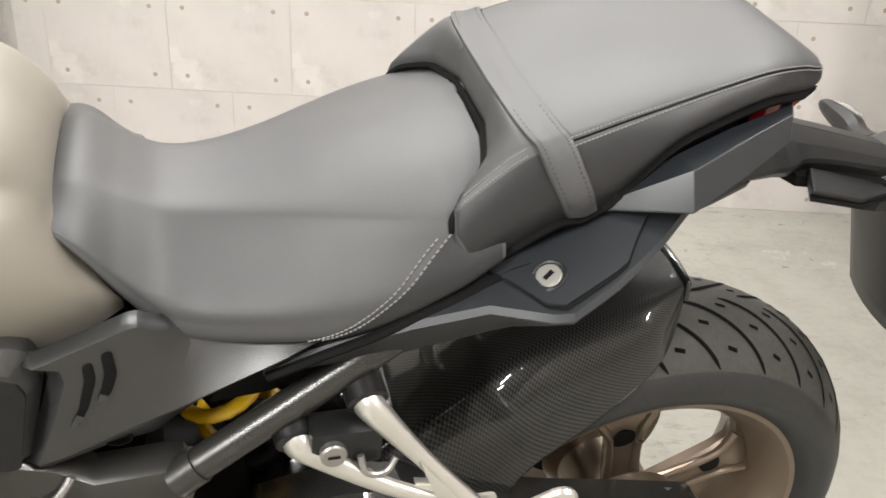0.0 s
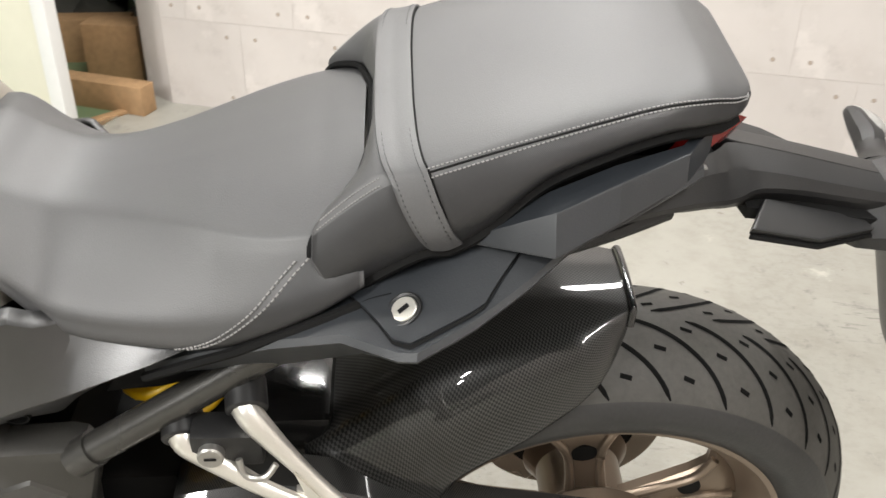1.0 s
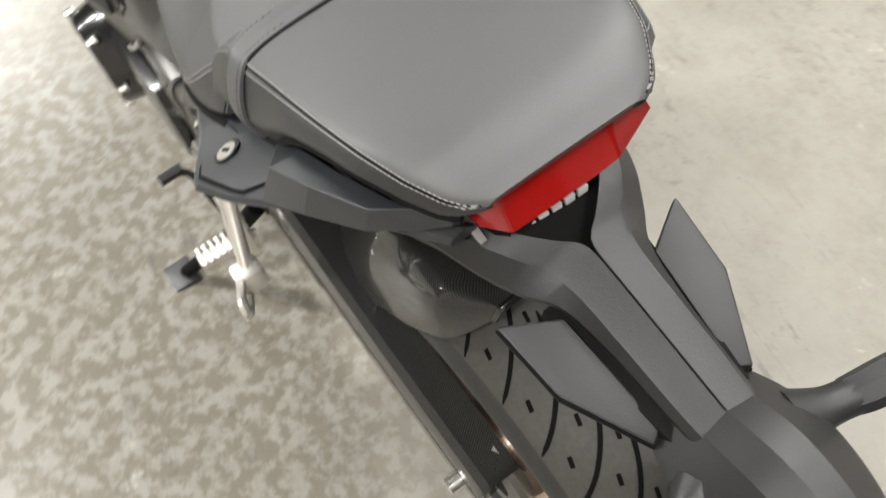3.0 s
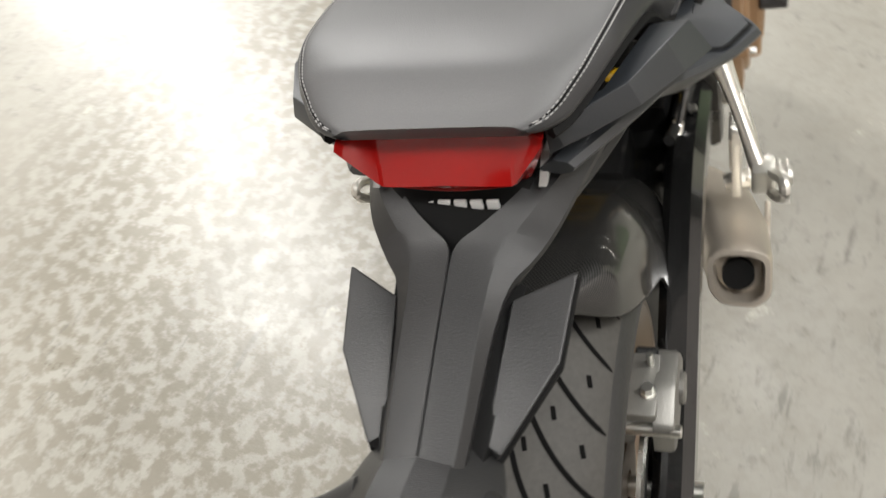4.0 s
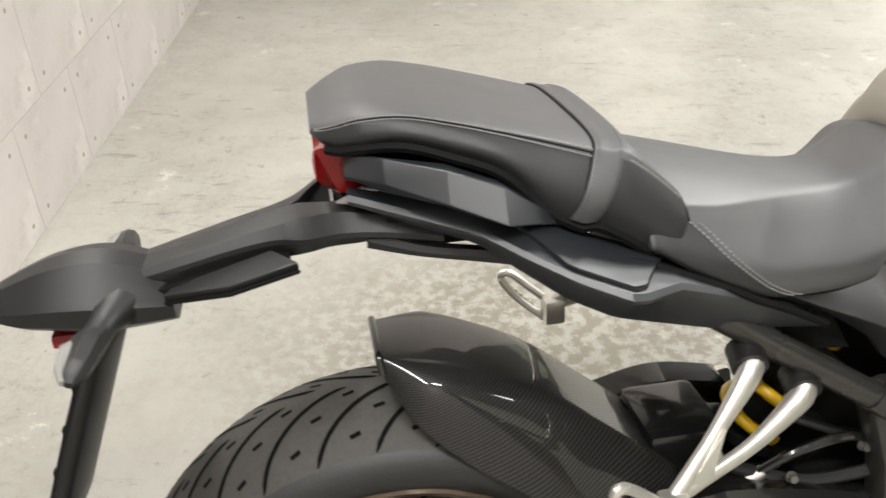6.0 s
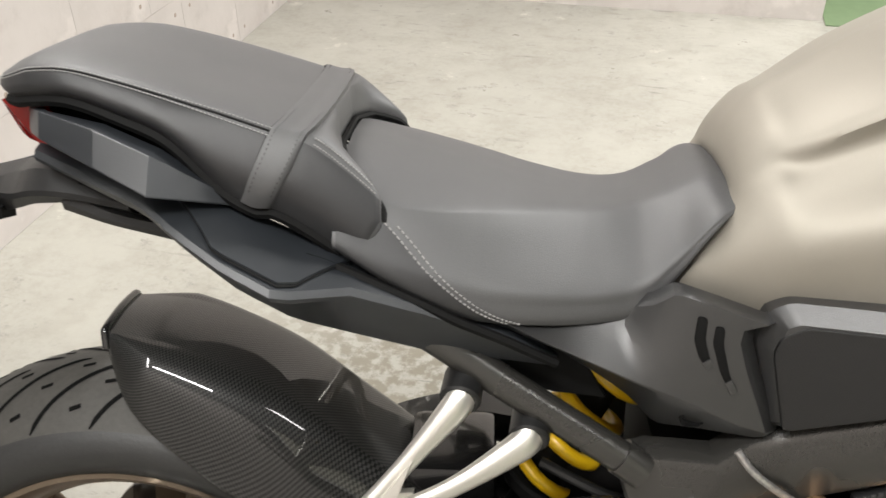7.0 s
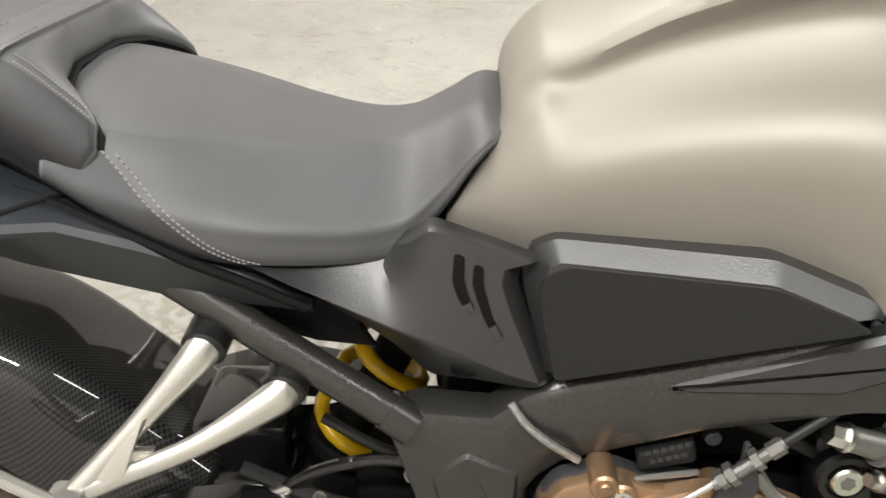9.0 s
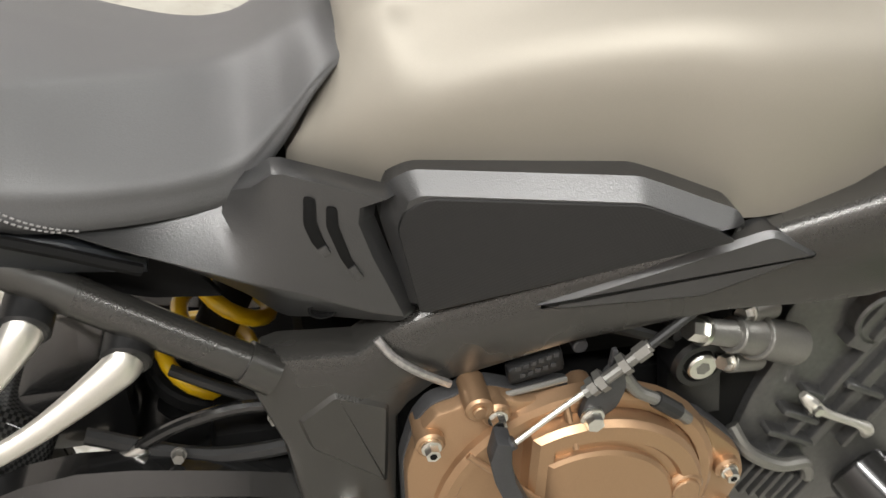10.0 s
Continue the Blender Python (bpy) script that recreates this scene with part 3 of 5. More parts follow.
# fuel tank: x, then heights and half widths from the ridge down
TANK = [(0.506, (0, 0.828), (0.03, 0.827), (0.055, 0.822), (0.075, 0.81), (0.092, 0.79), (0.101, 0.772), (0.098, 0.748)),
        (0.532, (0, 0.860), (0.04, 0.856), (0.068, 0.845), (0.086, 0.831), (0.105, 0.81), (0.116, 0.78), (0.112, 0.741)),
        (0.57, (0, 0.892), (0.05, 0.884), (0.082, 0.869), (0.093, 0.853), (0.112, 0.835), (0.132, 0.79), (0.122, 0.736)),
        (0.60, (0, 0.911), (0.06, 0.897), (0.098, 0.88), (0.1, 0.861), (0.116, 0.842), (0.144, 0.806), (0.134, 0.750)),
        (0.66, (0, 0.946), (0.07, 0.933), (0.119, 0.914), (0.111, 0.890), (0.127, 0.864), (0.162, 0.826), (0.153, 0.757)),
        (0.74, (0, 0.978), (0.08, 0.966), (0.147, 0.946), (0.129, 0.914), (0.148, 0.882), (0.188, 0.84), (0.175, 0.755)),
        (0.80, (0, 0.99), (0.09, 0.98), (0.166, 0.959), (0.142, 0.921), (0.163, 0.886), (0.206, 0.836), (0.192, 0.728)),
        (0.88, (0, 0.99), (0.1, 0.98), (0.175, 0.959), (0.152, 0.921), (0.172, 0.886), (0.212, 0.836), (0.2, 0.752)),
        (0.98, (0, 0.975), (0.1, 0.965), (0.17, 0.945), (0.165, 0.92), (0.18, 0.89), (0.2, 0.855), (0.195, 0.80))]


def tank_at(u, v):
    rows = [spline(r[1:], abs(v)) for r in TANK]
    x = float(spline([[r[0]] for r in TANK], u)[0])
    y, z = spline([list(p) for p in rows], u)
    x += 0.045 * max(0.0, 1 - u * 3.4) ** 1.7 * min(1.0, max(0.0, (z - 0.757) / 0.07))
    return Vector((x, math.copysign(max(0, y), v), z))


def fuel_tank():
    bm, rows = grid(lambda u, v: tank_at(u, 2 * v - 1), 60, 48)
    cap(bm, rows[0])
    cap(bm, rows[-1])
    part("fuel_tank", bm, M_TANK, bike, "matte champagne metallic fuel tank", 40)


def both(fn):
    for s in (1, -1):
        fn(s)


def tail_panel(s):
    rings = []
    for i in range(33):
        x = -0.03 + 0.437 * i / 32
        yi, zi, yo, zo, yf, zf = at(TAIL, x)
        ring = [(yi, zi), (yo - 0.004, zo + 0.003), (yo, zo - 0.002), (yo - 0.002, zo - 0.006), (yf, zf), (yf - 0.012, zf + 0.002), (yi - 0.01, zi - 0.008)]
        rings.append([(x, s * y, z) for y, z in ring])
    body = part("tail_panel", loft(rings), M_SLATE, bike, "dark slate side panel below the seat", 25)

    def deck(u, v, lift):
        x = (0.105 + 0.14 * u)
        yi, zi, yo, zo, _, _ = at(TAIL, x)
        k = 0.06 + (0.80 - 0.62 * max(0, (u - 0.72) / 0.28) - 0.55 * max(0, (0.25 - u) / 0.25)) * v
        return Vector((x, s * (yi + (yo - yi) * k), zi + (zo - zi) * k + lift))

    bm, _ = grid(lambda u, v: deck(u * 1.05 - 0.025, v * 1.07 - 0.02, 0.0034), 56, 10)
    # black sheet under the inset, its rim painted shade for the groove
    part("inset_groove_shade", bm, M_DARK, body, "dark sheet painted as the shaded groove round the inset")
    bm, rows = grid(lambda u, v: deck(u, v, 0.0052), 56, 10)
    _, under = grid(lambda u, v: deck(u, v, -0.002), 56, 10, bm=bm)
    rim = lambda r: [q[0] for q in r] + r[-1][1:] + [q[-1] for q in r[-2::-1]] + r[0][-2:0:-1]
    a, b = rim(rows), rim(under)
    for j in range(len(a)):
        bm.faces.new((a[j], a[(j + 1) % len(a)], b[(j + 1) % len(a)], b[j]))
    part("inset_panel", bm, M_SLATE, body, "slate grey inset plate")
    if s > 0:
        yi, zi, yo, zo, _, _ = at(TAIL, 0.197)
        c, n = Vector((0.197, 0.163, zi + (zo - zi) * (0.163 - yi) / (yo - yi) + 0.0052)), Vector((0.43, 0.2, 0.88)).normalized()
        p, q = n.orthogonal().normalized(), n.cross(n.orthogonal().normalized())
        ring = lambda r, h: [c + p * (r * math.cos(t)) + q * (r * math.sin(t)) + n * h for t in (2 * math.pi * i / 32 for i in range(32))]
        part("lock_ring", loft([ring(0.0138, -0.004), ring(0.0138, 0.0012), ring(0.0128, 0.0016), ring(0.0112, 0.0008), ring(0.011, -0.002)]), M_BLACK, body, "dark round recess of the lock")
        lock = part("seat_lock", loft([ring(0.0102, -0.003), ring(0.0102, 0.0008), ring(0.0096, 0.0014)]), M_SILVER, body, "round nickel seat lock")
        along = Vector((0.62, 0.3, 0.2))
        along = (along - n * along.dot(n)).normalized()
        over = n.cross(along)
        slot = [[c + along * (0.0045 * a) + over * (0.0019 * b) + n * h for a, b in ((-1, -1), (1, -1), (1, 1), (-1, 1))] for h in (0.0, 0.0019)]
        part("key_slot", loft(slot), M_DARK, lock)


GRAB = [(0.15, 0.124, 0.832, 0.126, 0.833, 0.129, 0.829, 0.124, 0.825), (0.094, 0.126, 0.874, 0.154, 0.877, 0.170, 0.849, 0.124, 0.838),
        (0.05, 0.121, 0.892, 0.143, 0.893, 0.154, 0.866, 0.12, 0.853), (0.0, 0.106, 0.898, 0.123, 0.902, 0.130, 0.882, 0.104, 0.866), (-0.022, 0.078, 0.896, 0.09, 0.896, 0.098, 0.878, 0.076, 0.868), (-0.031, 0.07, 0.893, 0.077, 0.893, 0.081, 0.876, 0.07, 0.868)]


def grab_cover(s):
    rings = [[(r[0], s * r[k], r[k + 1]) for k in (1, 3, 5, 7)] for r in GRAB]
    bm = loft(rings)
    part("grab_cover", bevelled(bm, 0.0018, 2, 14), M_SLATE, bike, "slate grey plastic cover of the grab handle", 12)


def tail_lamp():
    # down the lens: upper facet to a ledge that rises to pointed tips, then the face below it
    def lens_at(u, v):
        w = 2 * u - 1
        a = abs(w)
        rise = max(0.0, (a - 0.66) / 0.34)
        top = (-0.034 - 0.016 * a ** 6, 0.0735 * w, 0.897 + 0.004 * a ** 6)
        edge = (-0.0515 - 0.0035 * rise - 0.006 * (1 - a * a), 0.073 * w, 0.867 - 0.004 * min(1, a / 0.66) + 0.036 * rise)
        under = (-0.047 - 0.004 * rise - 0.006 * (1 - a * a), 0.073 * w, edge[2] - 0.005)
        foot = (-0.042 + 0.006 * a, 0.055 * w, 0.843 + 0.009 * a * a)
        rows = [(0.0, *top), (0.5, *edge), (0.58, *under), (1.0, *foot)]
        return Vector(at(rows, v))
    bm, rows = grid(lens_at, 50, 12)
    back = [[bm.verts.new(q.co + Vector((0.03, 0, 0))) for q in (r[0], r[-1])] for r in rows]
    for i in range(50):
        bm.faces.new((rows[i][0], rows[i + 1][0], back[i + 1][0], back[i][0]))
        bm.faces.new((rows[i][-1], back[i][1], back[i + 1][1], rows[i + 1][-1]))
    for end in (0, -1):
        bm.faces.new(rows[end] + [back[end][1], back[end][0]])
    lamp = part("tail_light", bm, M_RED, bike, "red tail light lens", 12)
    rib, _ = grid(lambda u, v: lens_at(0.14 + 0.72 * u, 0.82 + 0.03 * v) + Vector((-0.0016 * math.sin(math.pi * v), 0, 0)), 24, 4)
    part("lens_ridge", rib, M_RED, lamp)
    part("lamp_housing", box(-0.026, 0.02, -0.055, 0.055, 0.842, 0.894, 0.004), M_DARK, lamp)
    for s in (1, -1):
        part("plate_lamp_window", panel([(-0.04, 0.846), (-0.016, 0.858), (0.0, 0.854), (-0.026, 0.843)], 0.066, 0.006, 0.001, s), M_CLEAR, lamp, "small clear lamp window")
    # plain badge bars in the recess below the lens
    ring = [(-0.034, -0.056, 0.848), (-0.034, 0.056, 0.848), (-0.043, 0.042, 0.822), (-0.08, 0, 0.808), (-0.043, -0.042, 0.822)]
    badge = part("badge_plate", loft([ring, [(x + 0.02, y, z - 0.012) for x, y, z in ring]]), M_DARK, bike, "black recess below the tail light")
    for k in range(5):
        y = 0.0245 - 0.01225 * k
        part("badge_bar", box(-0.0445, -0.0415, y - 0.0045, y + 0.0045, 0.827, 0.835, 0.0004), M_WHITE, badge, "white badge bar")


def undertail():
    # one broad moulding: a spine with a centre seam that forks into two arms round the recess
    # x, then (y, z) of the inner edge, the fold, the outer edge and the underside
    fork = [(-0.262, 0.0002, 0.781, 0.02, 0.779, 0.027, 0.771, 0.026, 0.756), (-0.20, 0.0002, 0.797, 0.024, 0.794, 0.031, 0.784, 0.026, 0.765), (-0.14, 0.0002, 0.813, 0.026, 0.809, 0.035, 0.798, 0.029, 0.777),
            (-0.10, 0.0002, 0.823, 0.028, 0.818, 0.042, 0.806, 0.035, 0.786), (-0.078, 0.003, 0.828, 0.034, 0.824, 0.056, 0.809, 0.047, 0.793), (-0.065, 0.018, 0.833, 0.043, 0.829, 0.064, 0.812, 0.055, 0.798),
            (-0.05, 0.034, 0.838, 0.054, 0.835, 0.072, 0.817, 0.063, 0.804), (-0.03, 0.05, 0.842, 0.065, 0.838, 0.079, 0.82, 0.071, 0.808), (0.0, 0.064, 0.840, 0.076, 0.835, 0.087, 0.82, 0.079, 0.811), (0.05, 0.084, 0.832, 0.092, 0.827, 0.1, 0.816, 0.092, 0.808)]
    spine_ob = None
    for s in (1, -1):
        rings = []
        for i in range(55):
            x, ya, za, yb, zb, yc, zc, yd, zd = spline(fork, i / 54)
            ya = max(0.0003, ya)
            rings.append([(x, s * y, z) for y, z in ((ya, za - 0.0012), (ya + 0.0007, za - 0.0002), (yb - 0.003, zb + 0.0005), (yb + 0.002, zb - 0.0008), (yc, zc + 0.002), (yc, zc - 0.003), (yd, zd), (ya, za - 0.026))])
        half = part("tail_spine" if s > 0 else "tail_arm", loft(rings), M_GREY, spine_ob or bike, "grey moulded plate carrier arm", 18)
        if s > 0:
            spine_ob = half
        part("lower_strut", tube([(-0.012, s * 0.068, 0.812), (0.03, s * 0.085, 0.802), (0.08, s * 0.1, 0.797), (0.16, s * 0.112, 0.785)], [0.012, 0.008, 0.008, 0.01], 8), M_GREY, spine_ob)
        # dark channel and side blade
        bm = loft([[(x, s * y, z) for y, z in ((0.024, z0), (y1, z0 - 0.002), (y1 + 0.002, z0 - 0.012), (0.026, z0 - 0.018))] for x, z0, y1 in ((-0.088, 0.797, 0.05), (-0.15, 0.785, 0.045), (-0.225, 0.769, 0.036))])
        part("channel", bm, M_DARK, spine_ob)
        blade = [(-0.079, 0.087, 0.803), (-0.143, 0.081, 0.785), (-0.207, 0.048, 0.768), (-0.2, 0.036, 0.771), (-0.104, 0.044, 0.8)]
        low = [(x, y - 0.004, z - 0.009) for x, y, z in blade]
        mid = (-0.14, 0.064)
        rim = [[(mid[0] + (x - mid[0]) * 1.015, s * (mid[1] + (y - mid[1]) * 1.03), z - d) for x, y, z in blade] for d in (0.011, 0.007)]
        part("blade_rim", bevelled(loft(rim), 0.001, 1, 20), M_DARK, spine_ob, "black lower rim of the blade")
        bm = loft([[(x, s * y, z) for x, y, z in r] for r in (low, blade)])
        part("side_blade", bevelled(bm, 0.002, 2, 20), M_GREY, spine_ob, "grey side blade of the carrier", 15)
    # end cowl over the plate lamp
    cowl = [(-0.2, 0.778, 0.046, 0.045), (-0.235, 0.793, 0.056, 0.06), (-0.27, 0.801, 0.058, 0.068), (-0.31, 0.797, 0.052, 0.06), (-0.345, 0.785, 0.041, 0.044), (-0.376, 0.771, 0.024, 0.02)]
    rings = []
    for i in range(21):
        x, z, w, h = spline(cowl, i / 20)
        rings.append([(x, y * w, z + dz * h) for y, dz in ((-0.94, -0.8), (-1.0, -0.5), (-0.9, -0.4), (-0.5, -0.1), (-0.42, -0.03), (0.0, 0.04), (0.42, -0.03), (0.5, -0.1), (0.9, -0.4), (1.0, -0.5), (0.94, -0.8), (0.6, -1), (-0.6, -1))])
    cowl_ob = part("end_cowl", loft(rings), M_GREY, bike, "grey cowl over the plate lamp", 16)
    part("plate_lamp", box(-0.322, -0.29, -0.024, 0.024, 0.714, 0.728, 0.003), M_RED, cowl_ob, "small red reflector")
    # empty plate bracket
    def plate(u, v):
        return Vector((-0.262 - 0.075 * u - 0.02 * (2 * v - 1) ** 2, 0.085 * (2 * v - 1) * (0.72 + 0.28 * min(1, u * 3)), 0.735 - 0.19 * u))
    bm, rows = grid(plate, 8, 10)
    holder = part("plate_bracket", bm, M_BLACK, bike, "black plate bracket without a plate")
    mod = holder.modifiers.new("thick", "SOLIDIFY")
    mod.thickness = 0.012
    for y in (-0.04, 0.0, 0.04):
        for u in (0.35, 0.6, 0.85):
            p = plate(u, 0.5 + y / 0.17) + Vector((0.0, 0, 0))
            # slots are black blocks, the shade of an opening painted on
            part("slot", box(p.x - 0.016, p.x + 0.004, y - 0.005, y + 0.005, p.z - 0.016, p.z + 0.016, 0.002), M_DARK, holder)
    for s in (1, -1):
        stem = tube([(-0.25, s * 0.04, 0.76), (-0.258, s * 0.068, 0.757), (-0.264, s * 0.092, 0.755)], [0.019, 0.012, 0.0112], 14, flat=1.3)
        ind = part("turn_signal", stem, M_GREY, bike, "slim grey turn signal with clear lens")
        part("housing", tube([(-0.262, s * 0.086, 0.755), (-0.267, s * 0.105, 0.755), (-0.269, s * 0.128, 0.754), (-0.27, s * 0.152, 0.7535), (-0.271, s * 0.163, 0.7525)], [0.0115, 0.0128, 0.0115, 0.008, 0.003], 8, flat=1.3), M_GREY, ind)
        part("lens", tube([(-0.276, s * 0.102, 0.757), (-0.279, s * 0.112, 0.757), (-0.28, s * 0.135, 0.756), (-0.276, s * 0.161, 0.754)], [0.003, 0.009, 0.0082, 0.003], 8, flat=1.0), M_CLEAR, ind, "clear signal lens")


# hugger: chine and lower edge from the rear forwards
CHINE = [(-0.014, 0.042, 0.668), (0.045, 0.049, 0.660), (0.10, 0.051, 0.640), (0.16, 0.053, 0.607), (0.225, 0.056, 0.553), (0.3, 0.058, 0.49)]
SKIRT = [(-0.011, 0.050, 0.648), (0.018, 0.084, 0.606), (0.075, 0.099, 0.555), (0.15, 0.104, 0.488), (0.182, 0.108, 0.418), (0.25, 0.108, 0.375)]


def hugger_at(u, v):
    w = 2 * v - 1
    s = 1 if w >= 0 else -1
    k = abs(w)
    c, l = spline(CHINE, u), spline(SKIRT, u)
    if k < 0.38:
        a = k / 0.38
        p = np.array([c[0], c[1] * a, c[2] + 0.0035 * (1 - a * a)])
    else:
        a = (k - 0.38) / 0.62
        p = c + (l - c) * a
        swell = math.sin(math.pi * a ** 0.7) * 0.017 * min(1, u * 5)
        p = p + np.array([0, swell, swell * 0.5])
    return Vector((p[0], s * p[1], p[2]))


def hugger():
    bm, rows = grid(hugger_at, 40, 100, uv=(170, 134))
    ob = part("hugger", bm, M_CARBON, bike, "glossy carbon fibre rear hugger", 22)
    mod = ob.modifiers.new("thick", "SOLIDIFY")
    mod.thickness, mod.offset = 0.0035, -1
    edge = [hugger_at(0.0, 0.06 + 0.88 * k / 24) + Vector((-0.001, 0, 0.001)) for k in range(25)]
    part("rear_lip", tube(edge, 0.0042, 12, steps=48, up=(1, 0, 0)), M_GLOSS, ob, "glossy rolled rear edge")
    part("hugger_bridge", box(0.27, 0.36, -0.055, 0.055, 0.46, 0.53, 0.012), M_GLOSS, ob)


def lathe(profile, segs, bm=None):
    """profile: (radius, y) about the rear axle."""
    return loft([[(r * math.cos(t), y, 0.315 + r * math.sin(t)) for r, y in profile] for t in (2 * math.pi * i / segs for i in range(segs + 1))], closed=True, caps=False, bm=bm)


TYRE = [(0.209, -0.068), (0.221, -0.083), (0.234, -0.091), (0.247, -0.0925), (0.260, -0.087), (0.274, -0.074), (0.287, -0.056), (0.296, -0.037), (0.302, -0.018), (0.304, 0.0)]


PROFILE = [tuple(spline(TYRE + [(r, -q) for r, q in TYRE[-2::-1]], i / 36)) for i in range(37)]


def tyre_at(y):
    return float(np.interp(y, [p[1] for p in PROFILE[6:-6]], [p[0] for p in PROFILE[6:-6]]))


PHASE = radians(82)


def rear_wheel():
    prof = PROFILE + [(0.2, 0.06), (0.2, -0.06)]
    hub_at = pose(-0.0165, 0, 0)
    cast_at = pose(-0.0165, 0, 0.315) @ Matrix.Diagonal((0.931, 0.97, 0.931, 1)) @ pose(0, 0, -0.315)
    bm = lathe(prof, 120)
    bmesh.ops.remove_doubles(bm, verts=bm.verts, dist=1e-5)
    for f in bm.faces:
        c = f.calc_center_median()
        f.material_index = int(math.hypot(c.x, c.z - 0.315) > 0.266 and abs(c.y) < 0.083)
    wheel = part("rear_tyre", bm, [M_TYRE, M_TREAD], bike, "wide black sport tyre with curved grooves", 50)
    wheel.matrix_basis = hub_at

    def on(a, y, lift=0.0006):
        r = tyre_at(y) + lift
        return Vector((r * math.cos(a), y, 0.315 + r * math.sin(a)))

    def ribbon(bm, pts, width, taper=0.35):
        """pts: (angle, y); the strip lies on the tread."""
        left, right = [], []
        for i, (a, y) in enumerate(pts):
            a0, y0 = pts[max(0, i - 1)]
            a1, y1 = pts[min(len(pts) - 1, i + 1)]
            da, dy = (a1 - a0) * 0.31, y1 - y0
            n = math.hypot(da, dy) or 1
            k = width / 2 * (1.0 if 0 < i < len(pts) - 1 else taper)
            ox, oy = -dy / n * k / 0.31, da / n * k
            left.append(bm.verts.new(on(a + ox, y + oy)))
            right.append(bm.verts.new(on(a - ox, y - oy)))
        for i in range(len(pts) - 1):
            bm.faces.new((left[i], left[i + 1], right[i + 1], right[i]))

    # grooves and sipes are flat black strips, their inner shade painted on
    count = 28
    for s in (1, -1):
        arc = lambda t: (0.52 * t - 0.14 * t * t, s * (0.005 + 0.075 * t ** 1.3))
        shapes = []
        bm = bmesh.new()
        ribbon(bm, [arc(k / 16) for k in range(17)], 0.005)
        shapes.append(("tread_groove_shade", bm))
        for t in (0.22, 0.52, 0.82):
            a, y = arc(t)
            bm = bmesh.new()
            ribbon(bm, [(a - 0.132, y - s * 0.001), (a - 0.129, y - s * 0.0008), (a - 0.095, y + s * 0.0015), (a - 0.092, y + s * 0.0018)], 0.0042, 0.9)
            shapes.append(("tread_sipe_shade", bm))
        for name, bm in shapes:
            one = part(name, bm, M_GROOVE_SHADE, wheel)
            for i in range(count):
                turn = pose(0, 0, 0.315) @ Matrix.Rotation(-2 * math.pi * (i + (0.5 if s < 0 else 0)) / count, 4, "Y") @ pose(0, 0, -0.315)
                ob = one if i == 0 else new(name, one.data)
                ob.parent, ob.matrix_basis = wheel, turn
    rim = [(0.231, -0.079), (0.231, -0.073), (0.221, -0.07), (0.212, -0.058), (0.2, -0.04), (0.197, 0.0), (0.2, 0.04), (0.212, 0.058), (0.221, 0.07), (0.231, 0.073), (0.231, 0.079),
           (0.224, 0.078), (0.214, 0.07), (0.204, 0.058), (0.192, 0.04), (0.188, 0.0), (0.192, -0.04), (0.204, -0.058), (0.214, -0.07), (0.224, -0.078)]
    bm = lathe(rim, 96)
    bmesh.ops.remove_doubles(bm, verts=bm.verts, dist=1e-5)
    rim_ob = part("wheel_rim", bm, M_RIM, bike, "bronze painted cast wheel rim", 30)
    rim_ob.matrix_basis = cast_at
    part("hub", lathe([(0.062, -0.07), (0.07, -0.05), (0.055, -0.03), (0.055, 0.03), (0.08, 0.05), (0.075, 0.075), (0.02, 0.075), (0.02, -0.07)], 40), M_RIM, rim_ob)
    for i in range(5):
        mid = 2 * math.pi * i / 5 + PHASE
        e, q = Vector((math.cos(mid), 0, math.sin(mid))), Vector((-math.sin(mid), 0, math.cos(mid)))
        o = Vector((0, 0, 0.315))
        at_ = lambda r, a, y: (r * math.cos(mid + a), y, 0.315 + r * math.sin(mid + a))
        # broad cast plate, dished from the hub to the rim, with flared foot
        line = [(0.055, 0.42), (0.085, 0.25), (0.115, 0.185), (0.145, 0.165), (0.17, 0.185), (0.185, 0.27), (0.196, 0.4)]
        depth = [0.043, 0.041, 0.04, 0.04, 0.04, 0.036, 0.03]
        rings = []
        for (r, a), y in zip(line, depth):
            rings.append([at_(r, -a, y - 0.008), at_(r, -0.8 * a, y - 0.022), at_(r, 0, y - 0.022), at_(r, 0.8 * a, y - 0.022), at_(r, a, y - 0.008), at_(r, 0.8 * a, y), at_(r, 0, y - 0.003), at_(r, -0.8 * a, y)])
        web = part("spoke", loft(rings), M_RIM, rim_ob, "broad bronze spoke", 40)
        ring = lambda r, y: [o + e * (0.135 + 0.013 * r * math.cos(t)) + q * (0.016 * r * math.sin(t)) + Vector((0, y, 0)) for t in (2 * math.pi * n / 24 for n in range(24))]
        # no hole is cut: a black plate paints its shade
        part("spoke_hole_shade", loft([ring(1.12, 0.03), ring(1.1, 0.0392), ring(0.95, 0.0395)]), M_DARK, web, "dark plate painted as the shade of an oval hole")
        for d in (1, -1):
            rib = [at_(0.07, d * 0.28, 0.04), at_(0.11, d * 0.17, 0.041), at_(0.15, d * 0.15, 0.042), at_(0.182, d * 0.22, 0.038)]
            part("spoke_edge", tube(rib, [0.007, 0.0055, 0.0055, 0.006], 10), M_RIM, web)
    disc = part("brake_disc", lathe([(0.12, -0.095), (0.12, -0.09), (0.085, -0.09), (0.085, -0.095)], 60), M_STEEL, bike, "steel rear brake disc")
    disc.matrix_basis = hub_at
    part("disc_carrier", lathe([(0.086, -0.097), (0.086, -0.088), (0.04, -0.08), (0.04, -0.09)], 40), M_DARK, disc)
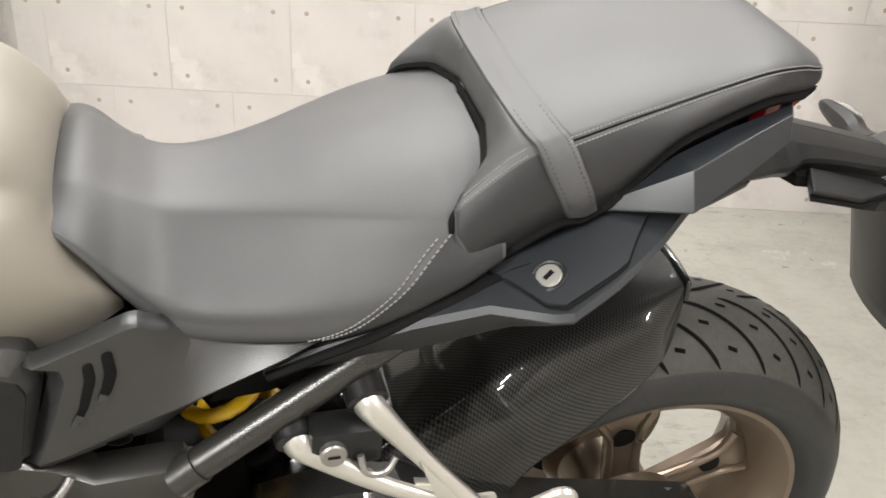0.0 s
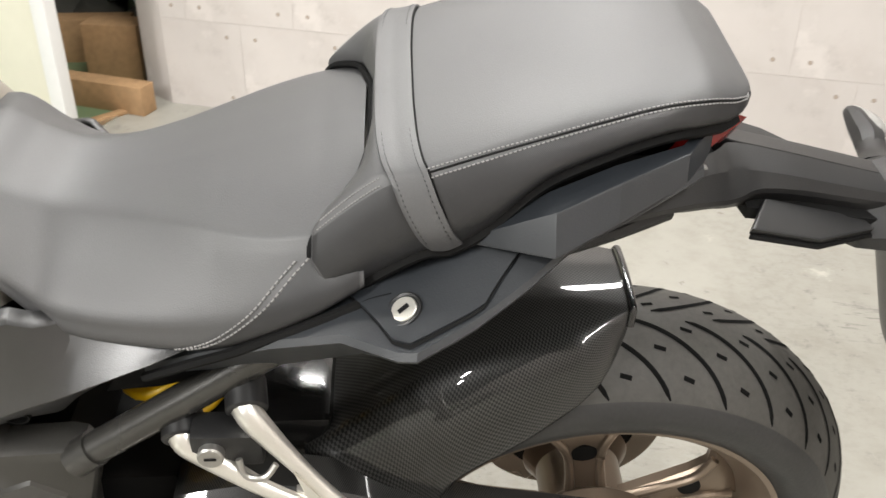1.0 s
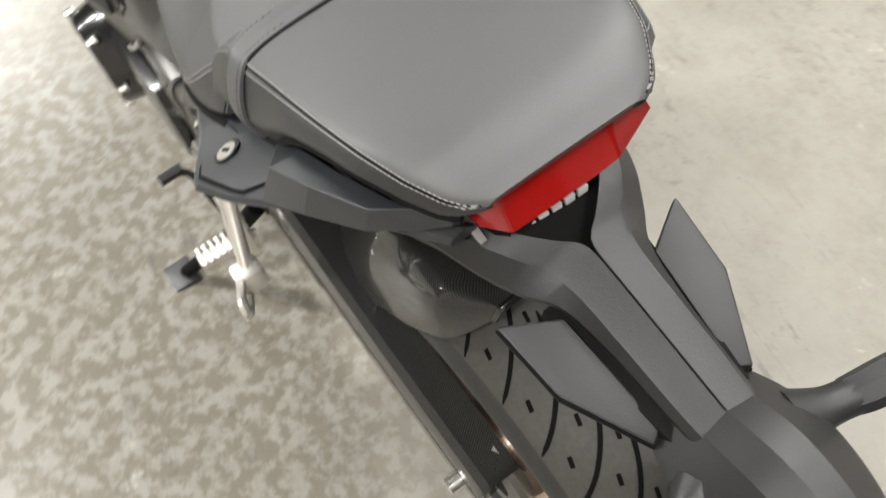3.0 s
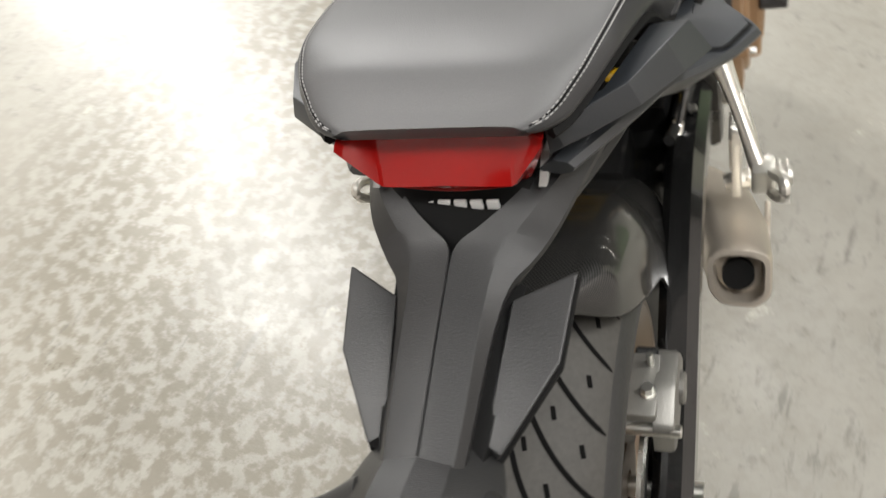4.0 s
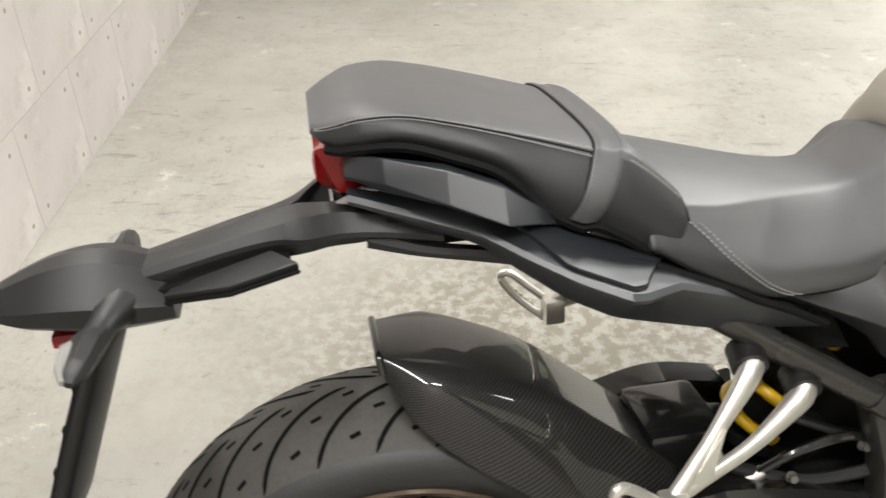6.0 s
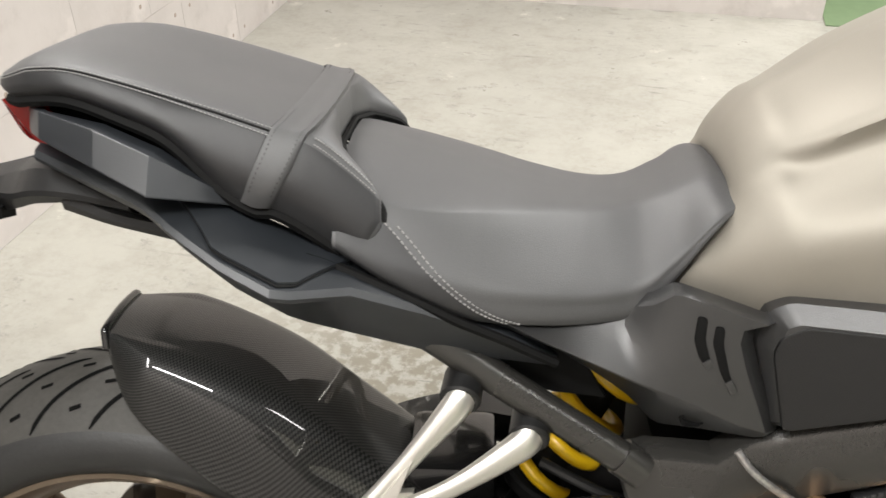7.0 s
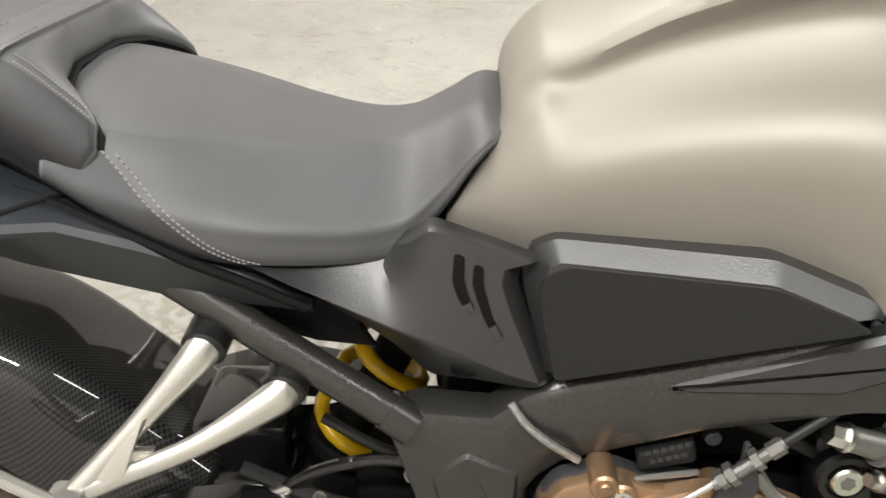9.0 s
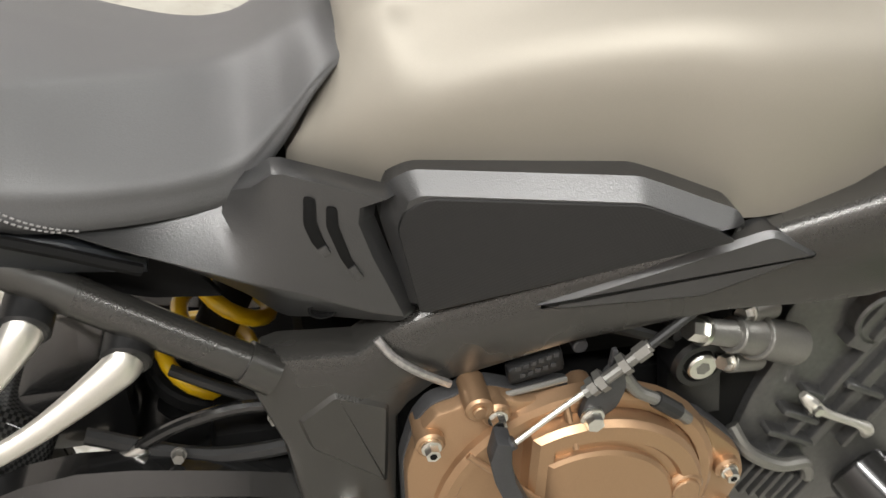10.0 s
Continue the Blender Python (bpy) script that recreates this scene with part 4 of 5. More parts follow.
    spr = part("sprocket", lathe([(0.094, 0.088), (0.094, 0.096), (0.05, 0.098), (0.05, 0.086)], 42), M_CAST, bike, "rear chain sprocket")
    spr.matrix_basis = hub_at
    part("axle", cyl((0, -0.15, 0.315), (0, 0.15, 0.315), 0.012, 20), M_STEEL, spr)


for build in (rider_seat, pillion_seat, fuel_tank):
    build()
for build in (tail_panel, grab_cover):
    both(build)
for build in (tail_lamp, undertail, hugger, rear_wheel):
    build()

# ---- frame, covers, engine and fittings ----
def out_y(x, z):
    return 0.15 + max(0.0, x - 0.6) * 0.28


def frame_side(s):
    plate = [(0.463, 0.59), (0.474, 0.612), (0.486, 0.616), (0.542, 0.612), (0.567, 0.632), (0.6, 0.6445), (0.646, 0.662), (0.753, 0.707), (0.818, 0.728), (0.87, 0.752), (0.95, 0.81), (0.96, 0.71), (0.888, 0.675), (0.853, 0.666),
             (0.794, 0.655), (0.70, 0.62), (0.6, 0.569), (0.582, 0.554), (0.573, 0.541), (0.571, 0.40), (0.56, 0.33), (0.51, 0.33), (0.497, 0.40), (0.49, 0.47), (0.483, 0.525)]
    bm = panel(plate, out_y, 0.034, 0.010, s)
    bmesh.ops.bisect_plane(bm, geom=bm.verts[:] + bm.edges[:] + bm.faces[:], plane_co=(0.6, 0, 0), plane_no=(1, 0, 0))
    fr = part("frame_plate", bm, M_FRAME, bike, "satin black steel frame plate and spar", 40)
    inset = [(0.495, 0.556), (0.524, 0.579), (0.565, 0.560), (0.562, 0.474), (0.503, 0.524)]
    part("pressed_field", panel(rounded(inset, 0.004, 2), lambda x, z: 0.153, 0.006, 0.003, s, cut=True), M_FRAME, fr, "", 22)
    part("weld_seam", tube([(0.557, s * 0.15, 0.626), (0.568, s * 0.156, 0.612), (0.586, s * 0.159, 0.597), (0.610, s * 0.158, 0.580)], 0.0034, 8), M_WELD, fr, "bright weld seam")
    trim = [(0.664, 0.655), (0.683, 0.652), (0.777, 0.670), (0.847, 0.711), (0.813, 0.729), (0.682, 0.664)]
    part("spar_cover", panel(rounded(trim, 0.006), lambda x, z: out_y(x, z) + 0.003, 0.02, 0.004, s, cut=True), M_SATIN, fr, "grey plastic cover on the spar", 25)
    rail = part("seat_rail", tube([(0.20, s * 0.112, 0.775), (0.30, s * 0.124, 0.716), (0.36, s * 0.13, 0.676), (0.475, s * 0.142, 0.603)], 0.0145, 16), M_FRAME, bike, "satin black round seat rail")
    part("collar", tube([(0.462, s * 0.141, 0.612), (0.482, s * 0.143, 0.598)], 0.0165, 16), M_FRAME, rail)
    part("inner_bracket", panel([(0.30, 0.722), (0.42, 0.705), (0.452, 0.65), (0.405, 0.655), (0.36, 0.668)], 0.112, 0.006, 0.002, s), M_DARK, rail)


COVER_TOP = [(0.225, 0.10, 0.756), (0.363, 0.112, 0.744), (0.462, 0.114, 0.741), (0.482, 0.131, 0.752), (0.497, 0.139, 0.766), (0.53, 0.147, 0.7575), (0.566, 0.152, 0.746), (0.58, 0.153, 0.741)]
COVER_CREASE = [(0.225, 0.128, 0.77), (0.363, 0.142, 0.736), (0.394, 0.146, 0.7215), (0.43, 0.148, 0.706), (0.471, 0.149, 0.687), (0.512, 0.15, 0.6705), (0.555, 0.151, 0.651), (0.58, 0.151, 0.6435)]
COVER_LOW = [(0.225, 0.118, 0.745), (0.363, 0.128, 0.724), (0.408, 0.13, 0.7065), (0.45, 0.127, 0.676), (0.47, 0.123, 0.658), (0.492, 0.115, 0.629), (0.5, 0.115, 0.6265), (0.525, 0.121, 0.628), (0.572, 0.147, 0.637), (0.58, 0.148, 0.6395)]
COVER_FRONT = [(0.0, 0.566), (0.1, 0.5495), (0.22, 0.5465), (0.5, 0.556), (0.8, 0.569), (1.0, 0.577)]


def side_cover(s):
    def lines(x):
        return at(COVER_TOP, x), at(COVER_CREASE, x), at(COVER_LOW, x)

    def face(x, z):
        t, c, l = lines(x)
        if z >= c[1]:
            k = (z - c[1]) / max(1e-4, t[1] - c[1])
            return c[0] + (t[0] - c[0]) * k
        return c[0] + (l[0] - c[0]) * (c[1] - z) / max(1e-4, c[1] - l[1])

    down = [0.0, 0.12, 0.25, 0.38, 0.5, 0.62, 0.75, 0.88, 0.985]
    rows = []
    for i in range(50):
        u = i / 48
        row = []
        for kind, v in [("lip", 0.0)] + [("up", v) for v in down] + [("low", v) for v in (0.03, 0.3, 0.6, 0.96)] + [("foot", 1.0)]:
            tall = v if kind in ("lip", "up") else 1.0
            x = 0.225 + (at(COVER_FRONT, tall)[0] - 0.225) * min(1.0, u)
            t, c, l = lines(x)
            if kind == "lip":
                y, z = t[0] - 0.013, t[1] + 0.003
            elif kind == "up":
                y, z = t[0] + (c[0] - t[0]) * v, t[1] - 0.0025 + (c[1] - t[1] + 0.0025) * v
            elif kind == "low":
                y, z = c[0] + (l[0] - c[0]) * v, c[1] + (l[1] - c[1]) * v
            else:
                y, z = l[0] - 0.014, l[1] + 0.002
            if u > 1.0:
                x, y = x + 0.012, y - 0.009
            row.append((x, s * y, z))
        rows.append(row)
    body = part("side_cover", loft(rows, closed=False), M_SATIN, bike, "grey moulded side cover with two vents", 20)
    body.modifiers.new("thick", "SOLIDIFY").thickness = 0.003
    for outline in ([(0.5135, 0.7475), (0.521, 0.746), (0.5205, 0.728), (0.5245, 0.714), (0.5285, 0.7055), (0.524, 0.702), (0.5165, 0.713), (0.512, 0.727)], [(0.5275, 0.7405), (0.5345, 0.739), (0.5345, 0.725), (0.542, 0.698), (0.5495, 0.684), (0.5445, 0.6805), (0.5345, 0.7), (0.5265, 0.725)]):
        # vents are black plates on the face, painted as shade inside
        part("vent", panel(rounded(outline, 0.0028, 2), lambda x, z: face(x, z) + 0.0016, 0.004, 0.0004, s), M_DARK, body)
        a, b = Vector(outline[4]), Vector(outline[5])
        lip = [a + (Vector(outline[3]) - a) * 0.75, a, b, b + (Vector(outline[6]) - b) * 0.55]
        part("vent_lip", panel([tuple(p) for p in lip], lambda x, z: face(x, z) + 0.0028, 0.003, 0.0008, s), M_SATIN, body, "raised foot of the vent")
    ring = lambda r, d: [(0.521 + r * math.cos(t), s * (face(0.521, 0.645) + d), 0.645 + 0.72 * r * math.sin(t)) for t in (2 * math.pi * i / 24 for i in range(24))]
    # black ring that paints the shade of the bolt's recess
    part("bolt_recess_shade", loft([ring(0.0105, -0.004), ring(0.0105, 0.0012), ring(0.009, 0.0012), ring(0.0085, -0.003)]), M_DARK, body)


def air_cover(s):
    def face(x, z):
        return 0.157 + (x - 0.58) * 0.34
    line = [(0.569, 0.7505), (0.584, 0.7605), (0.722, 0.768), (0.783, 0.7485), (0.790, 0.735), (0.592, 0.649), (0.582, 0.649), (0.563, 0.722)]
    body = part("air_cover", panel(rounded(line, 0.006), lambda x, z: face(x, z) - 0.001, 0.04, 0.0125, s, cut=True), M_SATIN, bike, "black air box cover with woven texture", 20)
    field = [(0.577, 0.735), (0.593, 0.747), (0.722, 0.7545), (0.765, 0.741), (0.779, 0.733), (0.593, 0.6535), (0.587, 0.6535), (0.573, 0.72)]
    part("woven_field", panel(rounded(field, 0.005), lambda x, z: face(x, z) + 0.0004, 0.004, 0.0012, s), M_COVER, body, "finely woven black field", 20)


def peg_bracket(s):
    """Cast pillion peg hanger with a folded peg."""
    foot = (0.236, s * 0.2, 0.575)
    br = part("peg_hanger", tube([(0.327, s * 0.146, 0.668), (0.319, s * 0.156, 0.66), (0.28, s * 0.178, 0.62), foot], [0.0165, 0.0135, 0.0085, 0.0105], 12, flat=0.8), M_SILVER, bike, "silver cast pillion footpeg hanger", 40)
    part("strut", tube([(0.384, s * 0.146, 0.632), (0.375, s * 0.154, 0.626), (0.32, s * 0.176, 0.6), (0.265, s * 0.192, 0.583), foot], [0.0165, 0.014, 0.0088, 0.0085, 0.0105], 12, flat=0.8), M_SILVER, br, "", 40)
    part("boss", cyl((0.33, s * 0.122, 0.676), (0.326, s * 0.15, 0.667), 0.0175, 18, bevel=0.002), M_BLACK, br)
    part("boss", cyl((0.388, s * 0.122, 0.64), (0.384, s * 0.15, 0.631), 0.0175, 18, bevel=0.002), M_BLACK, br)
    part("web", bevelled(loft([[(0.236, s * 0.198, 0.57), (0.27, s * 0.193, 0.588), (0.29, s * 0.18, 0.628)], [(0.236, s * 0.206, 0.57), (0.272, s * 0.199, 0.588), (0.288, s * 0.186, 0.63)]]), 0.001), M_SILVER, br)
    gusset = [[(0.244, s * y, 0.572), (0.285, s * (y - 0.014), 0.59), (0.29, s * (y - 0.02), 0.598), (0.262, s * (y - 0.006), 0.606)] for y in (0.193, 0.2)]
    part("gusset", bevelled(loft(gusset), 0.0015), M_SILVER, br)
    part("clevis", box(0.218, 0.245, s * 0.19 - 0.004, s * 0.19 + 0.028 * s, 0.548, 0.582, 0.005), M_SILVER, br)
    # folded peg: an open loop with a ribbed grip
    loop = [(0.235, s * 0.212, 0.566), (0.205, s * 0.218, 0.592), (0.178, s * 0.224, 0.614), (0.168, s * 0.226, 0.606), (0.19, s * 0.222, 0.575), (0.222, s * 0.214, 0.548)]
    peg = part("footpeg", tube(loop, 0.0055, 8), M_SILVER, br, "folded silver footpeg")
    for i in range(9):
        t = i / 8
        a = (0.222 - 0.05 * t, s * (0.218 + 0.01 * t), 0.546 + 0.05 * t)
        part("rib", cyl((a[0] - 0.003, a[1], a[2] - 0.004), (a[0] + 0.004, a[1], a[2] + 0.004), 0.0032, 6), M_SILVER, peg)


def helmet_lock():
    body = part("helmet_lock", box(0.315, 0.375, 0.135, 0.165, 0.612, 0.652, 0.006), M_BLACK, bike, "black helmet lock beside the peg hanger")
    part("barrel", cyl((0.357, 0.16, 0.634), (0.357, 0.174, 0.636), 0.011, 24, bevel=0.0015), M_LOCK, body, "bright key barrel")
    part("key_slot", box(0.352, 0.362, 0.1735, 0.175, 0.635, 0.637), M_DARK, body)
    part("hook", tube([(0.335, 0.17, 0.63), (0.33, 0.176, 0.615), (0.315, 0.176, 0.612), (0.305, 0.17, 0.622)], 0.003, 8), M_LOCK, body)


def shock():
    top, low = Vector((0.487, 0.0, 0.645)), Vector((0.408, 0.0, 0.487))
    ax = (low - top).normalized()
    p = ax.cross(Vector((0, 1, 0))).normalized()
    q = Vector((0, 1, 0))
    body = part("shock_absorber", cyl(top - ax * 0.05, low + ax * 0.05, 0.019, 20), M_DARK, bike, "black shock absorber")
    turns, pts = 4.0, []
    for i in range(int(turns * 18) + 1):
        t = i / (turns * 18)
        a = 2 * math.pi * turns * t
        pts.append(top + (low - top) * t + p * math.cos(a) * 0.037 + q * math.sin(a) * 0.037)
    part("spring", tube(pts, 0.0074, 10, steps=len(pts) - 1), M_YELLOW, body, "bright yellow coil spring", 60)
    part("spring_seat", cyl(top - ax * 0.02, top, 0.044, 24, bevel=0.003), M_DARK, body)
    part("spring_seat", cyl(low, low + ax * 0.015, 0.042, 24, bevel=0.003), M_DARK, body)
    part("link", cyl((0.385, -0.03, 0.41), (0.385, 0.03, 0.41), 0.022, 20), M_MUFFLER, body)


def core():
    """Inner parts between frame and seat; their near black fills the gaps as painted shade."""
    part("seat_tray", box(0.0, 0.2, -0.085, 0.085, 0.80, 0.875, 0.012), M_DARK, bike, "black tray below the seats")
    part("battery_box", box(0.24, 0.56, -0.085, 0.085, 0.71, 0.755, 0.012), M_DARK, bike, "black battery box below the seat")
    # near black also paints the shade in the gap below the tank
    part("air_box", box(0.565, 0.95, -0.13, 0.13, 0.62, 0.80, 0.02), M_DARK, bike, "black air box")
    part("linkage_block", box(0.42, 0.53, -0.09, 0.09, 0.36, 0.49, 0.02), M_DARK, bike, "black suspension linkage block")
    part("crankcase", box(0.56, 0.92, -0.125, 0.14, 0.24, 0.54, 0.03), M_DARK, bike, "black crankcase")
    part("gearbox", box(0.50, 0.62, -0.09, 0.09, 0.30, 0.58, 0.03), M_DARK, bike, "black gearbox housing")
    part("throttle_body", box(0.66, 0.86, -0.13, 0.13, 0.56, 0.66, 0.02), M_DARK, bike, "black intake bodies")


def swingarm():
    def beam(pts, y0, y1, h, s):
        rings = []
        for i in range(17):
            x, z = spline(pts, i / 16)
            rings.append([(x, s * y, z + d) for y, d in ((y0, -h * 0.7), (y0, h * 0.7), (y0 + 0.01, h), (y1 - 0.012, h), (y1, h * 0.6), (y1, -h * 0.6), (y1 - 0.012, -h), (y0 + 0.01, -h))])
        return loft(rings)
    arm = part("swingarm", beam([(0.53, 0.42), (0.42, 0.45), (0.31, 0.465), (0.21, 0.43), (0.12, 0.378), (0.0, 0.315), (-0.045, 0.303)], 0.095, 0.14, 0.042, -1), M_GLOSS, bike, "dark grey gull-wing swingarm", 30)
    part("swingarm_beam", beam([(0.53, 0.41), (0.38, 0.405), (0.2, 0.36), (0.0, 0.315), (-0.045, 0.305)], 0.098, 0.132, 0.034, 1), M_GLOSS, arm, "", 30)
    part("cross_member", box(0.33, 0.45, -0.11, 0.11, 0.37, 0.45, 0.02), M_GLOSS, arm)
    part("pivot", cyl((0.53, -0.165, 0.42), (0.53, 0.165, 0.42), 0.022, 24), M_STEEL, arm)
    crest = [(0.42, 0.50), (0.34, 0.515), (0.27, 0.503), (0.2, 0.475), (0.12, 0.448), (0.03, 0.426), (-0.07, 0.4)]
    fold = [(0.07, -0.03), (0.078, -0.003), (0.118, 0.0), (0.128, -0.006), (0.134, -0.04), (0.132, -0.075)]

    def shield(u, v):
        x, z = spline(crest, u)
        y, d = fold[min(5, int(round(v * 5)))]
        return Vector((x, y, z + d))
    guard, _ = grid(shield, 30, 5, uv=(420, 90))
    g = part("chain_guard", guard, M_CARBON, bike, "black carbon fibre chain guard", 20)
    g.modifiers.new("thick", "SOLIDIFY").thickness = 0.003
    # chain: alternating plates along both runs
    chain = part("chain", tube([(0.0, 0.093, 0.398), (0.25, 0.093, 0.418), (0.5, 0.093, 0.438)], 0.005, 6), M_DARK, bike, "dark drive chain")
    part("chain_run", tube([(0.0, 0.093, 0.21), (0.25, 0.093, 0.27), (0.5, 0.093, 0.36)], 0.005, 6), M_DARK, chain)
    for i in range(28):
        x = 0.005 + 0.0175 * i
        z = 0.398 + 0.08 * x
        part("link", box(x - 0.008, x + 0.008, 0.086, 0.1, z - 0.0065, z + 0.0065, 0.002), M_CAST, chain)
    cal = part("brake_caliper", panel(rounded([(-0.03, 0.43), (-0.022, 0.468), (0.02, 0.483), (0.07, 0.472), (0.085, 0.44), (0.06, 0.42), (0.01, 0.415)], 0.008, 3), 0.128, 0.022, 0.006, -1), M_CAST, bike, "grey cast rear brake caliper", 30)
    part("caliper_bridge", box(-0.015, 0.06, -0.11, -0.07, 0.462, 0.48, 0.005), M_CAST, cal)
    part("inner_half", panel(rounded([(-0.025, 0.432), (-0.018, 0.466), (0.02, 0.478), (0.065, 0.468), (0.075, 0.44), (0.03, 0.418)], 0.008, 3), 0.086, 0.018, 0.004, -1), M_CAST, cal)
    part("piston_cap", cyl((0.038, -0.134, 0.449), (0.038, -0.122, 0.449), 0.017, 24, bevel=0.002), M_CAST, cal)
    part("slide_pin", cyl((-0.018, -0.075, 0.458), (-0.018, -0.134, 0.458), 0.0065, 14, bevel=0.001), M_STEEL, cal)
    part("pin_boot", cyl((0.072, -0.08, 0.455), (0.072, -0.104, 0.455), 0.009, 14, bevel=0.002), M_CABLE, cal)
    part("hose_bolt", hexbolt((0.012, -0.1, 0.479), (0, 0, 1), 0.0065, 0.013), M_STEEL, cal)
    part("bleed_nipple", cyl((0.045, -0.1, 0.478), (0.047, -0.1, 0.498), 0.0035, 10), M_STEEL, cal)


def muffler():
    ring = [(-0.05, 0.04), (-0.02, 0.052), (0.035, 0.052), (0.055, 0.035), (0.05, -0.02), (0.03, -0.045), (-0.025, -0.05), (-0.05, -0.03)]
    path = [(0.258, -0.18, 0.345, 0.72), (0.262, -0.18, 0.342, 0.77), (0.28, -0.179, 0.331, 0.79), (0.36, -0.168, 0.285, 0.9), (0.50, -0.14, 0.2, 0.92), (0.58, -0.11, 0.17, 0.6)]
    rr = rounded(ring, 0.022, 4)
    lean = radians(38)
    face = lambda x, y, z, k: [(x + b * k * math.sin(lean), y + a * k, z + b * k * math.cos(lean)) for a, b in rr]
    rings = [face(*row) for row in path]
    mouth = [face(0.2575, -0.18, 0.345, 0.6)]
    deep = [face(0.285, -0.179, 0.328, 0.54)]
    body = part("muffler", loft([deep[0], mouth[0]] + rings, caps=True), M_MUFFLER, bike, "short brushed steel muffler", 30)
    part("outlet", cyl((0.27, -0.178, 0.338), (0.31, -0.176, 0.31), 0.02, 24), M_DARK, body, "black round outlet")
    part("heat_shield", box(0.34, 0.44, -0.216, -0.208, 0.22, 0.29, 0.003), M_MUFFLER, body)


def rider_pegs():
    for s in (1, -1):
        plate = [(0.417, 0.45), (0.47, 0.46), (0.485, 0.36), (0.455, 0.31), (0.405, 0.33)]
        hanger = part("rider_peg_hanger", panel(rounded(plate, 0.008), 0.178, 0.012, 0.003, s), M_SILVER, bike, "silver cast rider footpeg hanger")
        part("peg", tube([(0.432, s * 0.155, 0.335), (0.437, s * 0.18, 0.337), (0.442, s * 0.242, 0.34)], [0.011, 0.014, 0.013], 10), M_SILVER, hanger, "ribbed silver footpeg")
        for k in range(7):
            y = s * (0.176 + 0.01 * k)
            part("tread_rib", box(0.422, 0.456, y - 0.002, y + 0.002, 0.347, 0.356, 0.001), M_SILVER, hanger)
        part("heel_guard", panel([(0.42, 0.43), (0.46, 0.44), (0.465, 0.38), (0.425, 0.37)], 0.168, 0.006, 0.002, s), M_SILVER, hanger)
    stand = part("side_stand", tube([(0.5, 0.13, 0.30), (0.56, 0.19, 0.19), (0.63, 0.275, 0.08)], [0.014, 0.012, 0.011], 12), M_DARK, bike, "black side stand resting on the floor")
    part("stand_foot", box(0.608, 0.665, 0.258, 0.308, 0.06, 0.075, 0.004), M_IRON, stand)
    part("stand_spring", tube([(0.51, 0.155, 0.29), (0.57, 0.22, 0.18)], 0.007, 10), M_CAST, stand)
    lever = part("shift_lever", tube([(0.46, 0.165, 0.30), (0.55, 0.175, 0.31), (0.62, 0.18, 0.30), (0.64, 0.2, 0.3)], 0.006, 8), M_DARK, bike, "black gear shift lever")
    part("toe_rubber", tube([(0.64, 0.185, 0.30), (0.64, 0.225, 0.30)], 0.009, 10), M_CABLE, lever)
    part("sprocket_cover", box(0.58, 0.74, 0.13, 0.17, 0.36, 0.52, 0.025), M_GLOSS, bike, "black sprocket cover")
    gen = part("generator_cover", cyl((0.80, 0.14, 0.42), (0.80, 0.2, 0.42), 0.085, 40, 0.075, 0.006), M_GLOSS, bike, "black generator cover")
    for i in range(6):
        a = math.pi * 2 * i / 6
        part("bolt", hexbolt((0.80 + 0.078 * math.cos(a), 0.185, 0.42 + 0.078 * math.sin(a)), (0, 1, 0), 0.006, 0.014), M_STEEL, gen)


